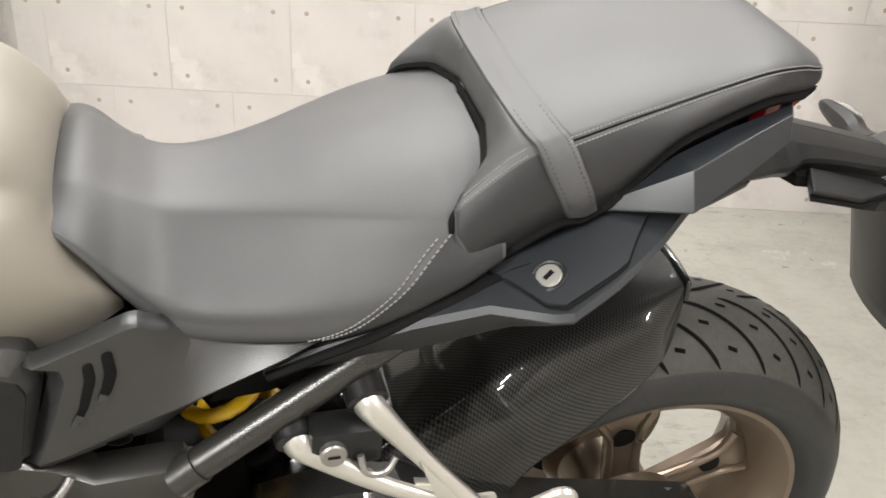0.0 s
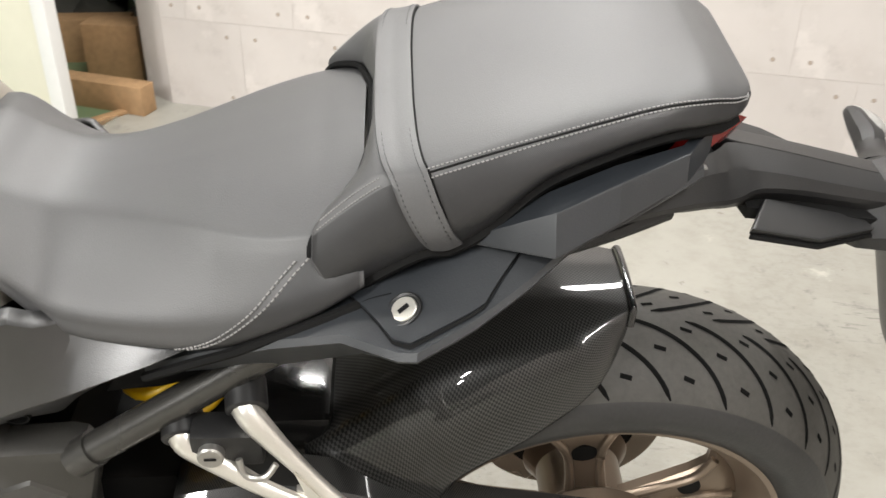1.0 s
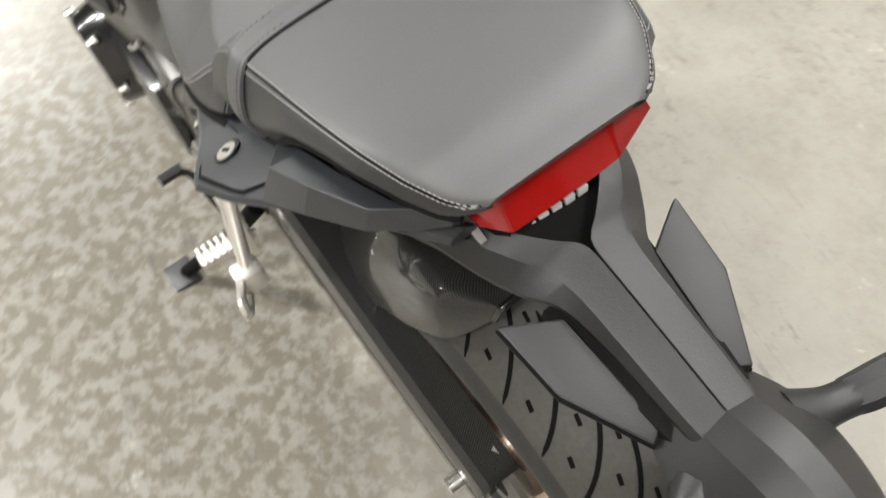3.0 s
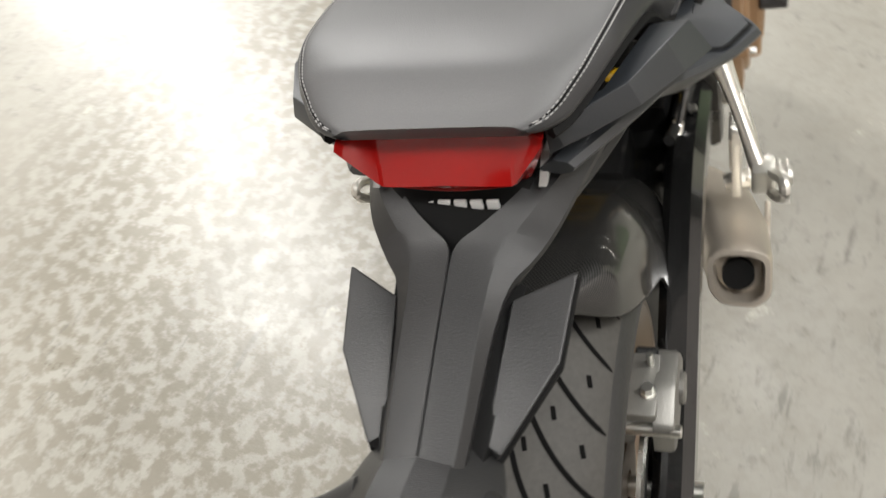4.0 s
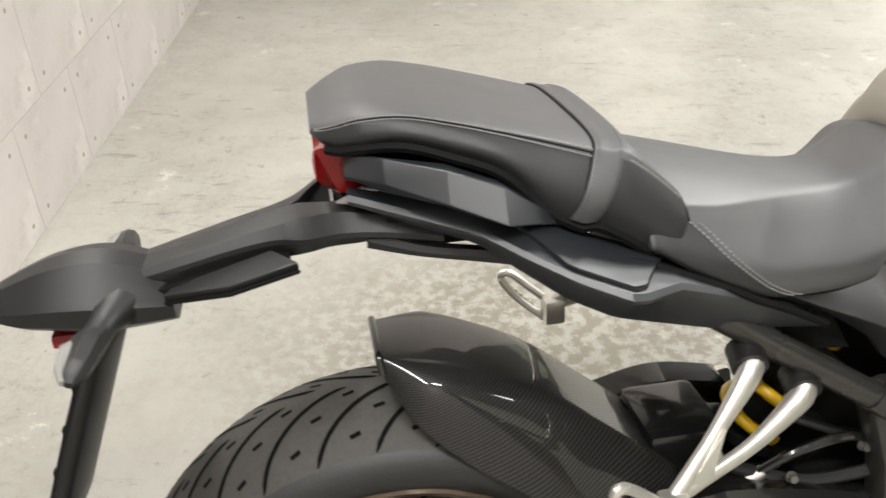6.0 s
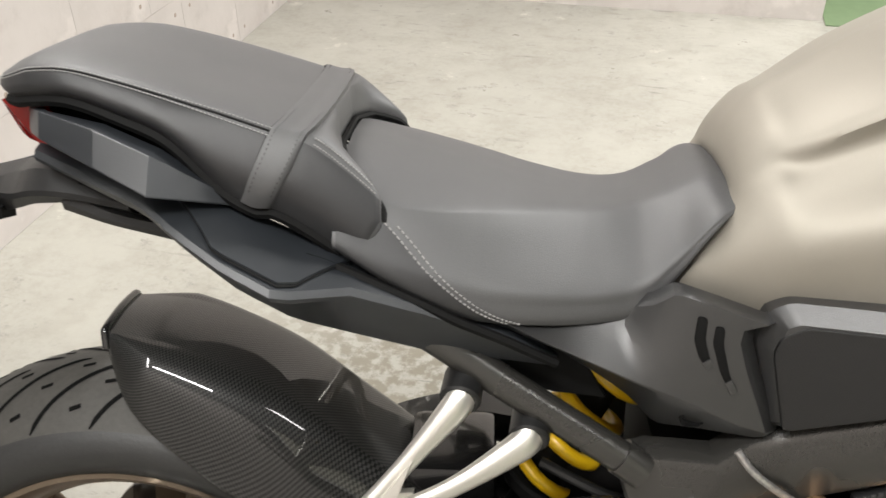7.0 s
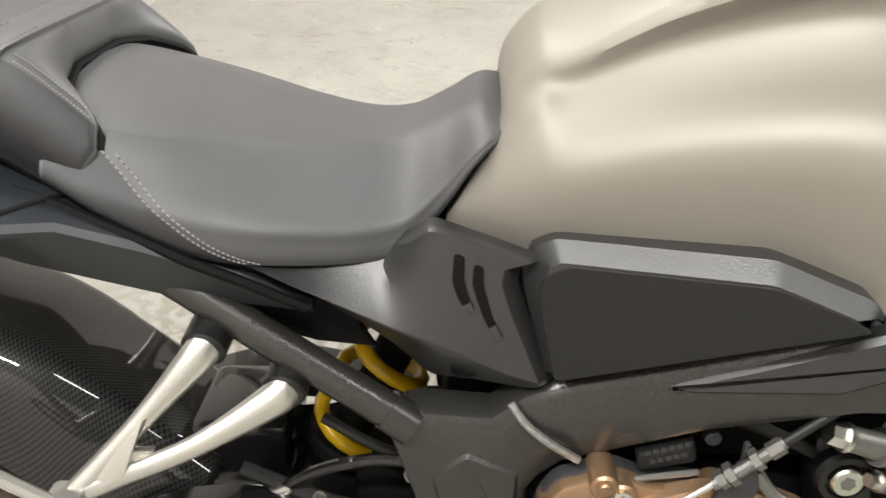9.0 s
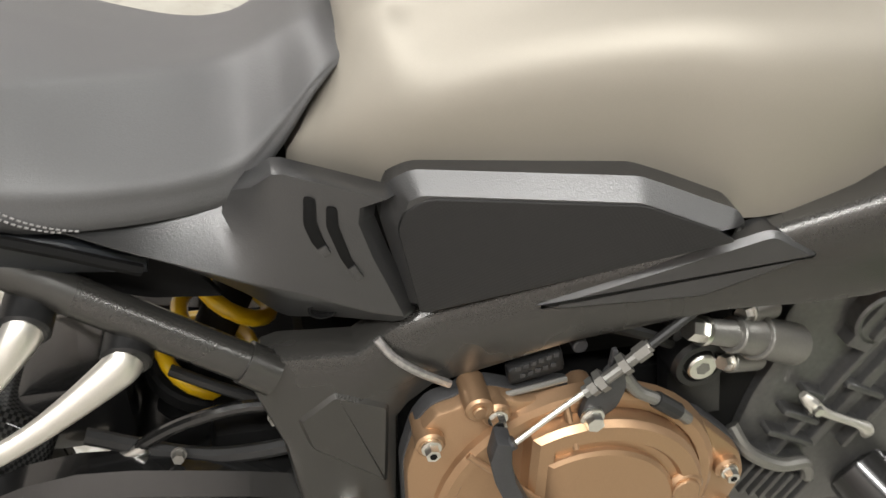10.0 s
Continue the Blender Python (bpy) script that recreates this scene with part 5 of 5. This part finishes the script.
def clutch_cover():
    cx, cz = 0.715, 0.452
    rim = [(0.583, 0.549), (0.595, 0.566), (0.615, 0.571), (0.623, 0.581), (0.642, 0.577), (0.66, 0.569), (0.701, 0.567), (0.726, 0.551), (0.754, 0.545), (0.791, 0.527), (0.822, 0.514), (0.862, 0.474), (0.872, 0.445), (0.85, 0.37), (0.78, 0.315), (0.68, 0.31), (0.60, 0.35), (0.575, 0.43), (0.573, 0.51)]
    body = part("clutch_cover", panel(rounded(rim, 0.008, 3), 0.176, 0.02, 0.004, -1), M_BRONZE, bike, "bronze painted clutch cover", 30)
    part("gasket_face", panel(rounded([(cx + (x - cx) * 1.012, cz + (z - cz) * 1.012) for x, z in rim], 0.008, 3), 0.163, 0.014, 0.002, -1), M_IRON, body)
    # stepped dome: a ledge, a raised plate with a flat side, and an inner field
    ring = lambda r, y, a0, a1, n=40: [(cx + r * math.cos(radians(a0 + (a1 - a0) * i / n)), -y, cz + r * math.sin(radians(a0 + (a1 - a0) * i / n))) for i in range(n + 1)]
    part("ledge", loft([ring(0.124, 0.17, 0, 351), ring(0.121, 0.181, 0, 351), ring(0.116, 0.184, 0, 351), ring(0.108, 0.184, 0, 351), ring(0.104, 0.178, 0, 351)]), M_BRONZE, body, "", 30)
    part("dome", loft([ring(0.107, 0.17, -120, 118), ring(0.105, 0.194, -119, 117), ring(0.101, 0.199, -117, 115), ring(0.088, 0.2, -113, 111), ring(0.085, 0.196, -112, 110)]), M_BRONZE, body, "", 30)
    part("inner_disc", loft([ring(0.079, 0.19, -118, 118), ring(0.078, 0.2, -117, 117), ring(0.075, 0.2025, -115, 115), ring(0.03, 0.2045, -100, 100)]), M_BRONZE, body, "", 30)
    for a, r0, r1 in ((58, 0.02, 0.076), (12, 0.02, 0.076), (100, 0.085, 0.118), (142, 0.05, 0.12)):
        c, n = math.cos(radians(a)), math.sin(radians(a))
        part("rib", tube([(cx + r0 * c, -0.2, cz + r0 * n), (cx + r1 * c, -0.199 if r1 < 0.1 else -0.182, cz + r1 * n)], 0.003, 8), M_BRONZE, body)
    for x, z in ((0.591, 0.543), (0.641, 0.565), (0.713, 0.56), (0.781, 0.522), (0.849, 0.463), (0.86, 0.40), (0.583, 0.44)):
        boss = part("boss", cyl((x, -0.15, z), (x, -0.184, z), 0.0115, 20, bevel=0.002), M_BRONZE, body)
        part("bolt", hexbolt((x, -0.184, z), (0, -1, 0), 0.0062, 0.01), M_STEEL, boss, "bright flange bolt")
        part("socket", cyl((x, -0.1938, z), (x, -0.1946, z), 0.003, 6), M_DARK, boss)
    plug = part("cast_plug", cyl((0.627, -0.15, 0.575), (0.627, -0.186, 0.575), 0.011, 24, bevel=0.002), M_BRONZE, body)
    part("plug_centre", cyl((0.627, -0.185, 0.575), (0.627, -0.1885, 0.575), 0.0055, 20, bevel=0.001), M_BRONZE, plug)
    part("filler_cap", cyl((0.801, -0.18, 0.469), (0.801, -0.201, 0.469), 0.017, 28, bevel=0.003), M_BRONZE, body)
    part("cap_ring", cyl((0.801, -0.2, 0.469), (0.801, -0.2035, 0.469), 0.012, 28, bevel=0.001), M_BRONZE, body)
    # clutch cable with bracket and lever
    bracket = part("cable_bracket", panel(rounded([(0.703, 0.557), (0.718, 0.553), (0.733, 0.566), (0.738, 0.585), (0.733, 0.606), (0.722, 0.607), (0.716, 0.594), (0.708, 0.582)], 0.004, 2), 0.192, 0.006, 0.0015, -1), M_IRON, bike, "dark clutch cable bracket")
    part("bracket_ear", panel(rounded([(0.722, 0.603), (0.731, 0.603), (0.727, 0.622), (0.723, 0.622)], 0.002, 2), 0.19, 0.004, 0.001, -1), M_IRON, bracket)
    part("bracket_bolt", hexbolt((0.713, -0.192, 0.56), (0, -1, 0), 0.0075, 0.01), M_STEEL, bracket, "bright flange bolt")
    part("adjuster", tube([(0.702, -0.196, 0.590), (0.722, -0.196, 0.605), (0.748, -0.196, 0.6285)], 0.0048, 10), M_CAST, bracket)
    for a, r in (((0.706, 0.5935), 0.0075), ((0.712, 0.598), 0.009), ((0.728, 0.6115), 0.0085), ((0.738, 0.6195), 0.0065), ((0.742, 0.623), 0.0065)):
        part("lock_nut", cyl((a[0], -0.196, a[1]), (a[0] + 0.0045, -0.196, a[1] + 0.0037), r, 6), M_CAST, bracket)
    part("cable", tube([(0.748, -0.196, 0.6285), (0.79, -0.19, 0.658), (0.85, -0.178, 0.695)], 0.0036, 10), M_CABLE, bracket)
    part("inner_wire", tube([(0.702, -0.196, 0.590), (0.675, -0.2, 0.573), (0.648, -0.205, 0.556)], 0.0022, 8), M_SILVER, bracket)
    lever = part("clutch_arm", bevelled(loft([[(0.634, -0.196, 0.57), (0.646, -0.196, 0.566), (0.646, -0.212, 0.562), (0.634, -0.212, 0.566)], [(0.629, -0.2, 0.551), (0.646, -0.2, 0.547), (0.646, -0.214, 0.544), (0.629, -0.214, 0.548)],
                                              [(0.633, -0.206, 0.533), (0.650, -0.206, 0.529), (0.650, -0.217, 0.525), (0.633, -0.217, 0.529)], [(0.646, -0.21, 0.5), (0.664, -0.21, 0.497), (0.664, -0.222, 0.493), (0.646, -0.222, 0.496)], [(0.66, -0.216, 0.462), (0.682, -0.216, 0.466), (0.682, -0.228, 0.462), (0.66, -0.228, 0.458)]]), 0.002), M_IRON, bike, "dark steel clutch release arm")
    part("arm_pivot", cyl((0.672, -0.196, 0.455), (0.672, -0.234, 0.455), 0.013, 24, bevel=0.002), M_IRON, lever)
    part("arm_rivet", cyl((0.655, -0.214, 0.498), (0.655, -0.225, 0.495), 0.006, 16, bevel=0.001), M_CAST, lever)
    part("wire_clip", cyl((0.637, -0.206, 0.5535), (0.648, -0.207, 0.561), 0.0055, 10), M_IRON, lever)
    hose = part("breather_hose", tube([(0.735, -0.186, 0.595), (0.748, -0.188, 0.577), (0.764, -0.19, 0.567), (0.785, -0.19, 0.55), (0.797, -0.186, 0.536)], 0.0052, 10), M_CAST, bike, "short dark breather hose")
    part("hose_end", tube([(0.764, -0.19, 0.567), (0.785, -0.19, 0.55)], 0.0068, 10), M_CABLE, hose)
    # black casting with an unreadable plate between frame and cover
    plate = part("casting_plate", panel(rounded([(0.652, 0.592), (0.694, 0.607), (0.698, 0.586), (0.655, 0.577)], 0.004, 2), 0.166, 0.01, 0.002, -1), M_BLACK, bike, "black cast plate with unreadable marks")
    for row in range(2):
        for k in range(6 - row):
            x = 0.6585 + 0.0058 * k + 0.004 * row
            z = 0.592 + 0.0018 * k - 0.0075 * row
            part("mark", box(x, x + 0.0038, -0.1668, -0.1655, z, z + 0.0036), M_IRON, plate)
    part("edge_rib", tube([(0.652, -0.168, 0.571), (0.67, -0.17, 0.576), (0.699, -0.168, 0.579)], 0.0026, 8), M_CAST, plate, "bare metal edge")
    part("plate_bolt", cyl((0.708, -0.15, 0.607), (0.708, -0.166, 0.607), 0.006, 16, bevel=0.001), M_IRON, plate)


def cylinder_block():
    """Slanted cylinders with ribs, ledges and covers."""
    side = [(0.872, 0.40), (0.88, 0.44), (0.889, 0.495), (0.903, 0.535), (0.9, 0.588), (0.925, 0.617), (0.965, 0.632), (1.1, 0.60), (1.15, 0.45), (1.1, 0.33), (0.9, 0.33)]
    block = part("cylinder_block", panel(rounded(side, 0.008, 2), 0.134, 0.26, 0.006, -1), M_BLOCK, bike, "dark cast cylinder block", 30)
    lean = Vector((0.045, 0.085)).normalized()  # along the cylinders
    over = Vector((lean.y, -lean.x))
    o = Vector((0.893, 0.44))

    def bar(a0, a1, b0, b1, y0, y1, name="rib", bevel=0.003):
        """A raised block: a along the cylinders, b across them."""
        out = [o + lean * a + over * b for a, b in ((a0, b0), (a0, b1), (a1, b1), (a1, b0))]
        return part(name, panel(rounded([tuple(p) for p in out], 0.003, 2), y1, y1 - y0, bevel, -1), M_BLOCK, block, "", 30)

    bar(0.0, 0.185, 0.028, 0.036, 0.12, 0.146)
    bar(0.02, 0.17, 0.058, 0.072, 0.12, 0.143)
    bar(0.03, 0.16, 0.093, 0.1, 0.12, 0.147)
    bar(0.13, 0.19, 0.0, 0.026, 0.12, 0.15, "boss")
    bar(0.145, 0.175, 0.012, 0.022, 0.14, 0.156, "boss")
    for k, (a, b0, b1) in enumerate(((0.045, 0.0, 0.045), (0.07, 0.004, 0.03), (0.02, 0.002, 0.06), (-0.005, 0.0, 0.08), (0.055, 0.05, 0.095), (0.09, 0.04, 0.09))):
        bar(a, a + 0.007, b0, b1, 0.12, 0.149 - 0.002 * (k % 2), "ledge")
    for k in range(7):
        bar(-0.05, -0.012, 0.012 + 0.013 * k, 0.017 + 0.013 * k, 0.12, 0.15, "fin", 0.0015)
    clip = part("hose_clip", tube([(0.925, -0.152, 0.507), (0.934, -0.156, 0.498), (0.952, -0.157, 0.484), (0.985, -0.157, 0.466), (1.0, -0.156, 0.455), (1.006, -0.15, 0.441)], [0.004, 0.0065, 0.004, 0.004, 0.0065, 0.004], 10), M_SILVER, block, "bright bent bracket")
    part("clip_bolt", hexbolt((0.936, -0.158, 0.496), (0, -1, 0), 0.005, 0.008), M_STEEL, clip)
    part("drain_hose", tube([(0.872, -0.14, 0.468), (0.885, -0.155, 0.448), (0.915, -0.16, 0.43), (0.945, -0.158, 0.424), (0.96, -0.15, 0.395)], 0.0065, 10), M_CAST, block, "")
    part("oil_filter", cyl((1.035, -0.12, 0.365), (1.065, -0.18, 0.34), 0.034, 36, 0.034, 0.004), M_GLOSS, block, "black oil filter")
    part("sump", panel(rounded([(0.86, 0.2), (0.87, 0.40), (1.12, 0.38), (1.12, 0.2)], 0.012, 2), 0.118, 0.22, 0.01, -1), M_IRON, block, "dark engine sump")
    # head cover with stepped rounded edge, and the plug bore below it
    head = [(0.917, 0.638), (0.924, 0.618), (0.938, 0.616), (0.962, 0.626), (0.98, 0.61), (1.1, 0.585), (1.1, 0.72), (0.95, 0.70)]
    cover = part("head_cover", panel(rounded(head, 0.012, 4), 0.15, 0.25, 0.008, -1), M_BRONZE, block, "bronze head cover", 30)
    part("cover_step", panel(rounded([(0.932, 0.642), (0.939, 0.627), (0.96, 0.636), (1.0, 0.62), (1.09, 0.6), (1.09, 0.71), (0.96, 0.69)], 0.012, 4), 0.158, 0.02, 0.005, -1), M_BRONZE, cover, "", 30)
    ring = lambda r, y: [(0.983 + r * math.cos(t), -y, 0.578 + r * math.sin(t)) for t in (2 * math.pi * i / 40 for i in range(40))]
    part("bore_ring", loft([ring(0.026, 0.13), ring(0.026, 0.148), ring(0.024, 0.15), ring(0.021, 0.15), ring(0.019, 0.146), ring(0.018, 0.13)]), M_BLOCK, block, "", 30)
    # cam chain tensioner
    ten = part("chain_tensioner", tube([(0.792, -0.187, 0.6275), (0.8, -0.185, 0.624), (0.822, -0.181, 0.615), (0.845, -0.172, 0.602), (0.9, -0.15, 0.567)], [0.0095, 0.0098, 0.011, 0.0155, 0.018], 20), M_CAST, bike, "cast cam chain tensioner")
    part("tensioner_bolt", hexbolt((0.794, -0.187, 0.627), (-0.9, -0.1, 0.35), 0.009, 0.016), M_STEEL, ten, "bright hexagon bolt")
    for t0, t1 in (((0.820, -0.182, 0.616), (0.824, -0.181, 0.614)), ((0.846, -0.172, 0.6015), (0.851, -0.17, 0.5985))):
        part("collar", cyl(t0, t1, 0.0145 if t0[0] < 0.83 else 0.0185, 24, bevel=0.001), M_CAST, ten)
    for p, q in (((0.838, 0.622), (0.872, 0.61)), ((0.832, 0.575), (0.872, 0.555))):
        part("flange_ear", cyl((p[0], -0.168, p[1]), (q[0], -0.15, q[1]), 0.0095, 16, bevel=0.002), M_CAST, ten)
        part("flange_bolt", hexbolt((p[0] + 0.002, -0.168, p[1]), (-0.85, -0.45, 0.3), 0.0062, 0.012), M_STEEL, ten, "bright flange bolt")
    ring = lambda r, y: [(0.812 + r * math.cos(t), -y, 0.571 + r * math.sin(t)) for t in (2 * math.pi * i / 32 for i in range(32))]
    mount = part("engine_mount", loft([ring(0.024, 0.14), ring(0.024, 0.162), ring(0.021, 0.166), ring(0.016, 0.166), ring(0.0145, 0.16)]), M_BLACK, bike, "black engine mount")
    part("mount_arm", panel([(0.79, 0.60), (0.826, 0.60), (0.836, 0.575), (0.85, 0.50), (0.80, 0.5), (0.789, 0.57)], 0.152, 0.02, 0.004, -1), M_BLACK, mount)
    part("mount_bolt", cyl((0.812, -0.155, 0.571), (0.812, -0.169, 0.571), 0.0125, 24, bevel=0.0015), M_STEEL, mount, "bright socket bolt")
    part("socket", cyl((0.812, -0.1685, 0.571), (0.812, -0.1697, 0.571), 0.006, 6), M_CAST, mount)
    for i, (a, b, c) in enumerate((((0.69, -0.15, 0.628), (0.75, -0.16, 0.612), (0.79, -0.15, 0.585)), ((0.40, -0.08, 0.56), (0.46, -0.1, 0.54), (0.53, -0.1, 0.52)), ((0.33, -0.1, 0.52), (0.42, -0.11, 0.49), (0.5, -0.12, 0.5)))):
        part("wire_loom", tube([a, b, c], 0.005 + 0.002 * (i == 2), 8), M_CABLE, bike, "black wire loom")


def brake_lines():
    """Hoses, unions and clips behind the right footrest bracket."""
    line = part("brake_hose", tube([(0.36, -0.105, 0.50), (0.41, -0.115, 0.535), (0.47, -0.118, 0.545), (0.53, -0.11, 0.51)], 0.0055, 10), M_GLOSS, bike, "glossy black brake hose")
    part("union", cyl((0.355, -0.106, 0.497), (0.375, -0.107, 0.508), 0.0075, 12, bevel=0.001), M_STEEL, line, "bright hose union")
    part("union", cyl((0.52, -0.112, 0.517), (0.535, -0.11, 0.507), 0.0075, 12, bevel=0.001), M_STEEL, line)
    low = part("brake_hose", tube([(0.34, -0.11, 0.455), (0.40, -0.125, 0.47), (0.46, -0.125, 0.455), (0.52, -0.115, 0.47)], 0.005, 10), M_GLOSS, bike, "glossy black brake hose")
    part("clip", cyl((0.425, -0.124, 0.465), (0.437, -0.125, 0.462), 0.008, 12, bevel=0.001), M_STEEL, low)
    for x, z in ((0.40, 0.505), (0.478, 0.532)):
        part("linkage_bolt", hexbolt((x, -0.118, z), (0, -1, 0.2), 0.005, 0.009), M_CAST, bike, "dull linkage bolt")


for build in (frame_side, side_cover, air_cover, peg_bracket):
    both(build)
for build in (helmet_lock, shock, core, swingarm, muffler, rider_pegs, clutch_cover, cylinder_block, brake_lines):
    build()

# ---- things in the bay ----
def spray_can():
    can = thing("spray_can", STORE @ pose(1.50, -1.05, 0), "white spray can with blue and red bands on the green floor", "spray can")
    part("body", cyl((0, 0, 0), (0, 0, 0.132), 0.033, 32, bevel=0.004), M_WHITE, can)
    part("red_band", cyl((0, 0, 0.085), (0, 0, 0.115), 0.0334, 32), M_REDPRINT, can, "red printed band")
    part("blue_band", cyl((0, 0, 0.115), (0, 0, 0.134), 0.0334, 32, 0.03), M_BLUE, can, "blue shoulder band")
    part("cap", cyl((0, 0, 0.134), (0, 0, 0.182), 0.0175, 24, 0.014, 0.003), M_WHITE, can, "white nozzle cap")


def cream_door():
    door = thing("cream_panel", STORE @ pose(1.385, -1.22, 0), "cream painted steel door leaf standing at the store", "door")
    part("leaf", box(0.045, 1.25, -0.035, 0.0, 0.035, 2.1, 0.002), M_CREAM, door)
    part("edge_post", box(0.0, 0.045, -0.045, 0.006, 0.012, 2.1, 0.003), M_WHITE, door, "pale edge post")
    part("bottom_rail", box(0.045, 1.25, -0.03, 0.004, 0.03, 0.07, 0.002), M_WHITE, door, "pale bottom rail")
    part("foot_strip", box(0.1, 1.2, -0.03, -0.01, 0.0, 0.03), M_DARK, door)


def timber(x, y, z, turn, length, w, h, label):
    beam = tagged(part("timber_beam", box(-length / 2, length / 2, -w / 2, w / 2, 0, h, 0.004), M_WOOD), label, "timber", "offcuts in the store")
    beam.matrix_world = STORE @ pose(x, y, z, 0, 0, turn)


spray_can()
cream_door()
timber(1.60, -1.52, 0.0, -4, 0.62, 0.07, 0.095, "raw timber beam lying across the store opening")
timber(1.95, -1.85, 0.0, 20, 0.7, 0.1, 0.16, "raw timber offcut stacked in the store")
timber(1.56, -1.78, 0.0, 8, 0.2, 0.12, 0.2, "short raw timber block in the store")
timber(1.43, -1.36, 0.0, 62, 0.34, 0.03, 0.014, "thin wooden lath on the threshold")
pipe = tagged(part("green_hose", tube([(1.2, -2.3, 0.5), (1.7, -2.2, 0.42), (2.4, -2.25, 0.36)], 0.012, 10), mat("green_hose_rubber", (0.02, 0.16, 0.07), 0.4, 0, 0.1, 60)), "green hose hanging in the dark store", "hose")
pipe.matrix_world = STORE
rng = random.Random(4)
first_stone = None
for i in range(16):
    bm = bmesh.new()
    bmesh.ops.create_icosphere(bm, subdivisions=2, radius=0.12)
    for v in bm.verts:
        v.co *= 1 + 0.5 * noise.noise(v.co * 9 + Vector((i * 3.1, 0, 0)))
        v.co.z *= 0.7
    # the stones take the same painted shade as the wall behind them
    stone = tagged(part("rubble_stone", bm, M_SHADE), "rough stone heaped in the store, shade painted into its colour", "stone", "heap of stones in the store")
    stone.matrix_world = STORE @ pose(1.35 + 0.16 * (i % 6) + rng.uniform(-0.04, 0.04), -2.15 - 0.12 * (i // 6), 0.07 + 0.13 * (i // 6), 0, 0, rng.uniform(0, 180))
bar = tagged(part("steel_bar", box(-0.07, 0.07, -0.025, 0.025, 0, 0.012, 0.002), M_DARK), "flat black steel bar on the green floor", "steel bar")
bar.matrix_world = STORE @ pose(1.96, -0.98, 0, 0, 0, -25)

# form panels of the concrete walls, laid in running bond, with tie holes
PW, PH, FIRST = 0.358, 0.285, 1.05


def form_panels(wall, along0, along1, to_wall, rows, start):
    meshes = {}
    holes = bmesh.new()
    for r in range(rows):
        x = start + (PW / 2 if r % 2 == 0 else 0)
        while x > along0:
            x -= PW
        while x < along1:
            a, b = max(x, along0), min(x + PW, along1)
            key = round(b - a, 3)
            if b - a > 0.03:
                if key not in meshes:
                    bm = box(0.0006, key - 0.0006, 0, 0.0016, 0.0006, PH - 0.0006, 0.0004)
                    for f in bm.faces:
                        f.smooth = False
                    me = bpy.data.meshes.new("form_panel")
                    bm.to_mesh(me)
                    bm.free()
                    me.materials.append(M_WALL)
                    meshes[key] = me
                ob = new("form_panel", meshes[key])
                ob.parent = wall
                ob.matrix_basis = to_wall @ pose(a, 0, r * PH)
            for dx in (0.048, PW - 0.048):
                for dz in (0.042, PH - 0.045):
                    if along0 < x + dx < along1:
                        p = to_wall @ Vector((x + dx, 0.001, r * PH + dz))
                        q = to_wall @ Vector((x + dx, 0.0021, r * PH + dz))
                        cyl(p, q, 0.0072, 12, 0.0062, bm=holes)
            x += PW
    tie = part("tie_holes", holes, M_HOLE, wall, "small dark form tie holes")
    tie["kind"] = "stuff"


M_HOLE = mat("tie_hole_shade", (0.36, 0.3, 0.25), 0.9)
form_panels(wall_a, -3.0, 1.5, pose(0, WALL_Y, 0), 9, FIRST)
form_panels(wall_b, 0.15, 3.0, pose(-1.02, 0, 0, 0, 0, 90) @ Matrix.Diagonal((1, -1, 1, 1)), 6, 0.4)
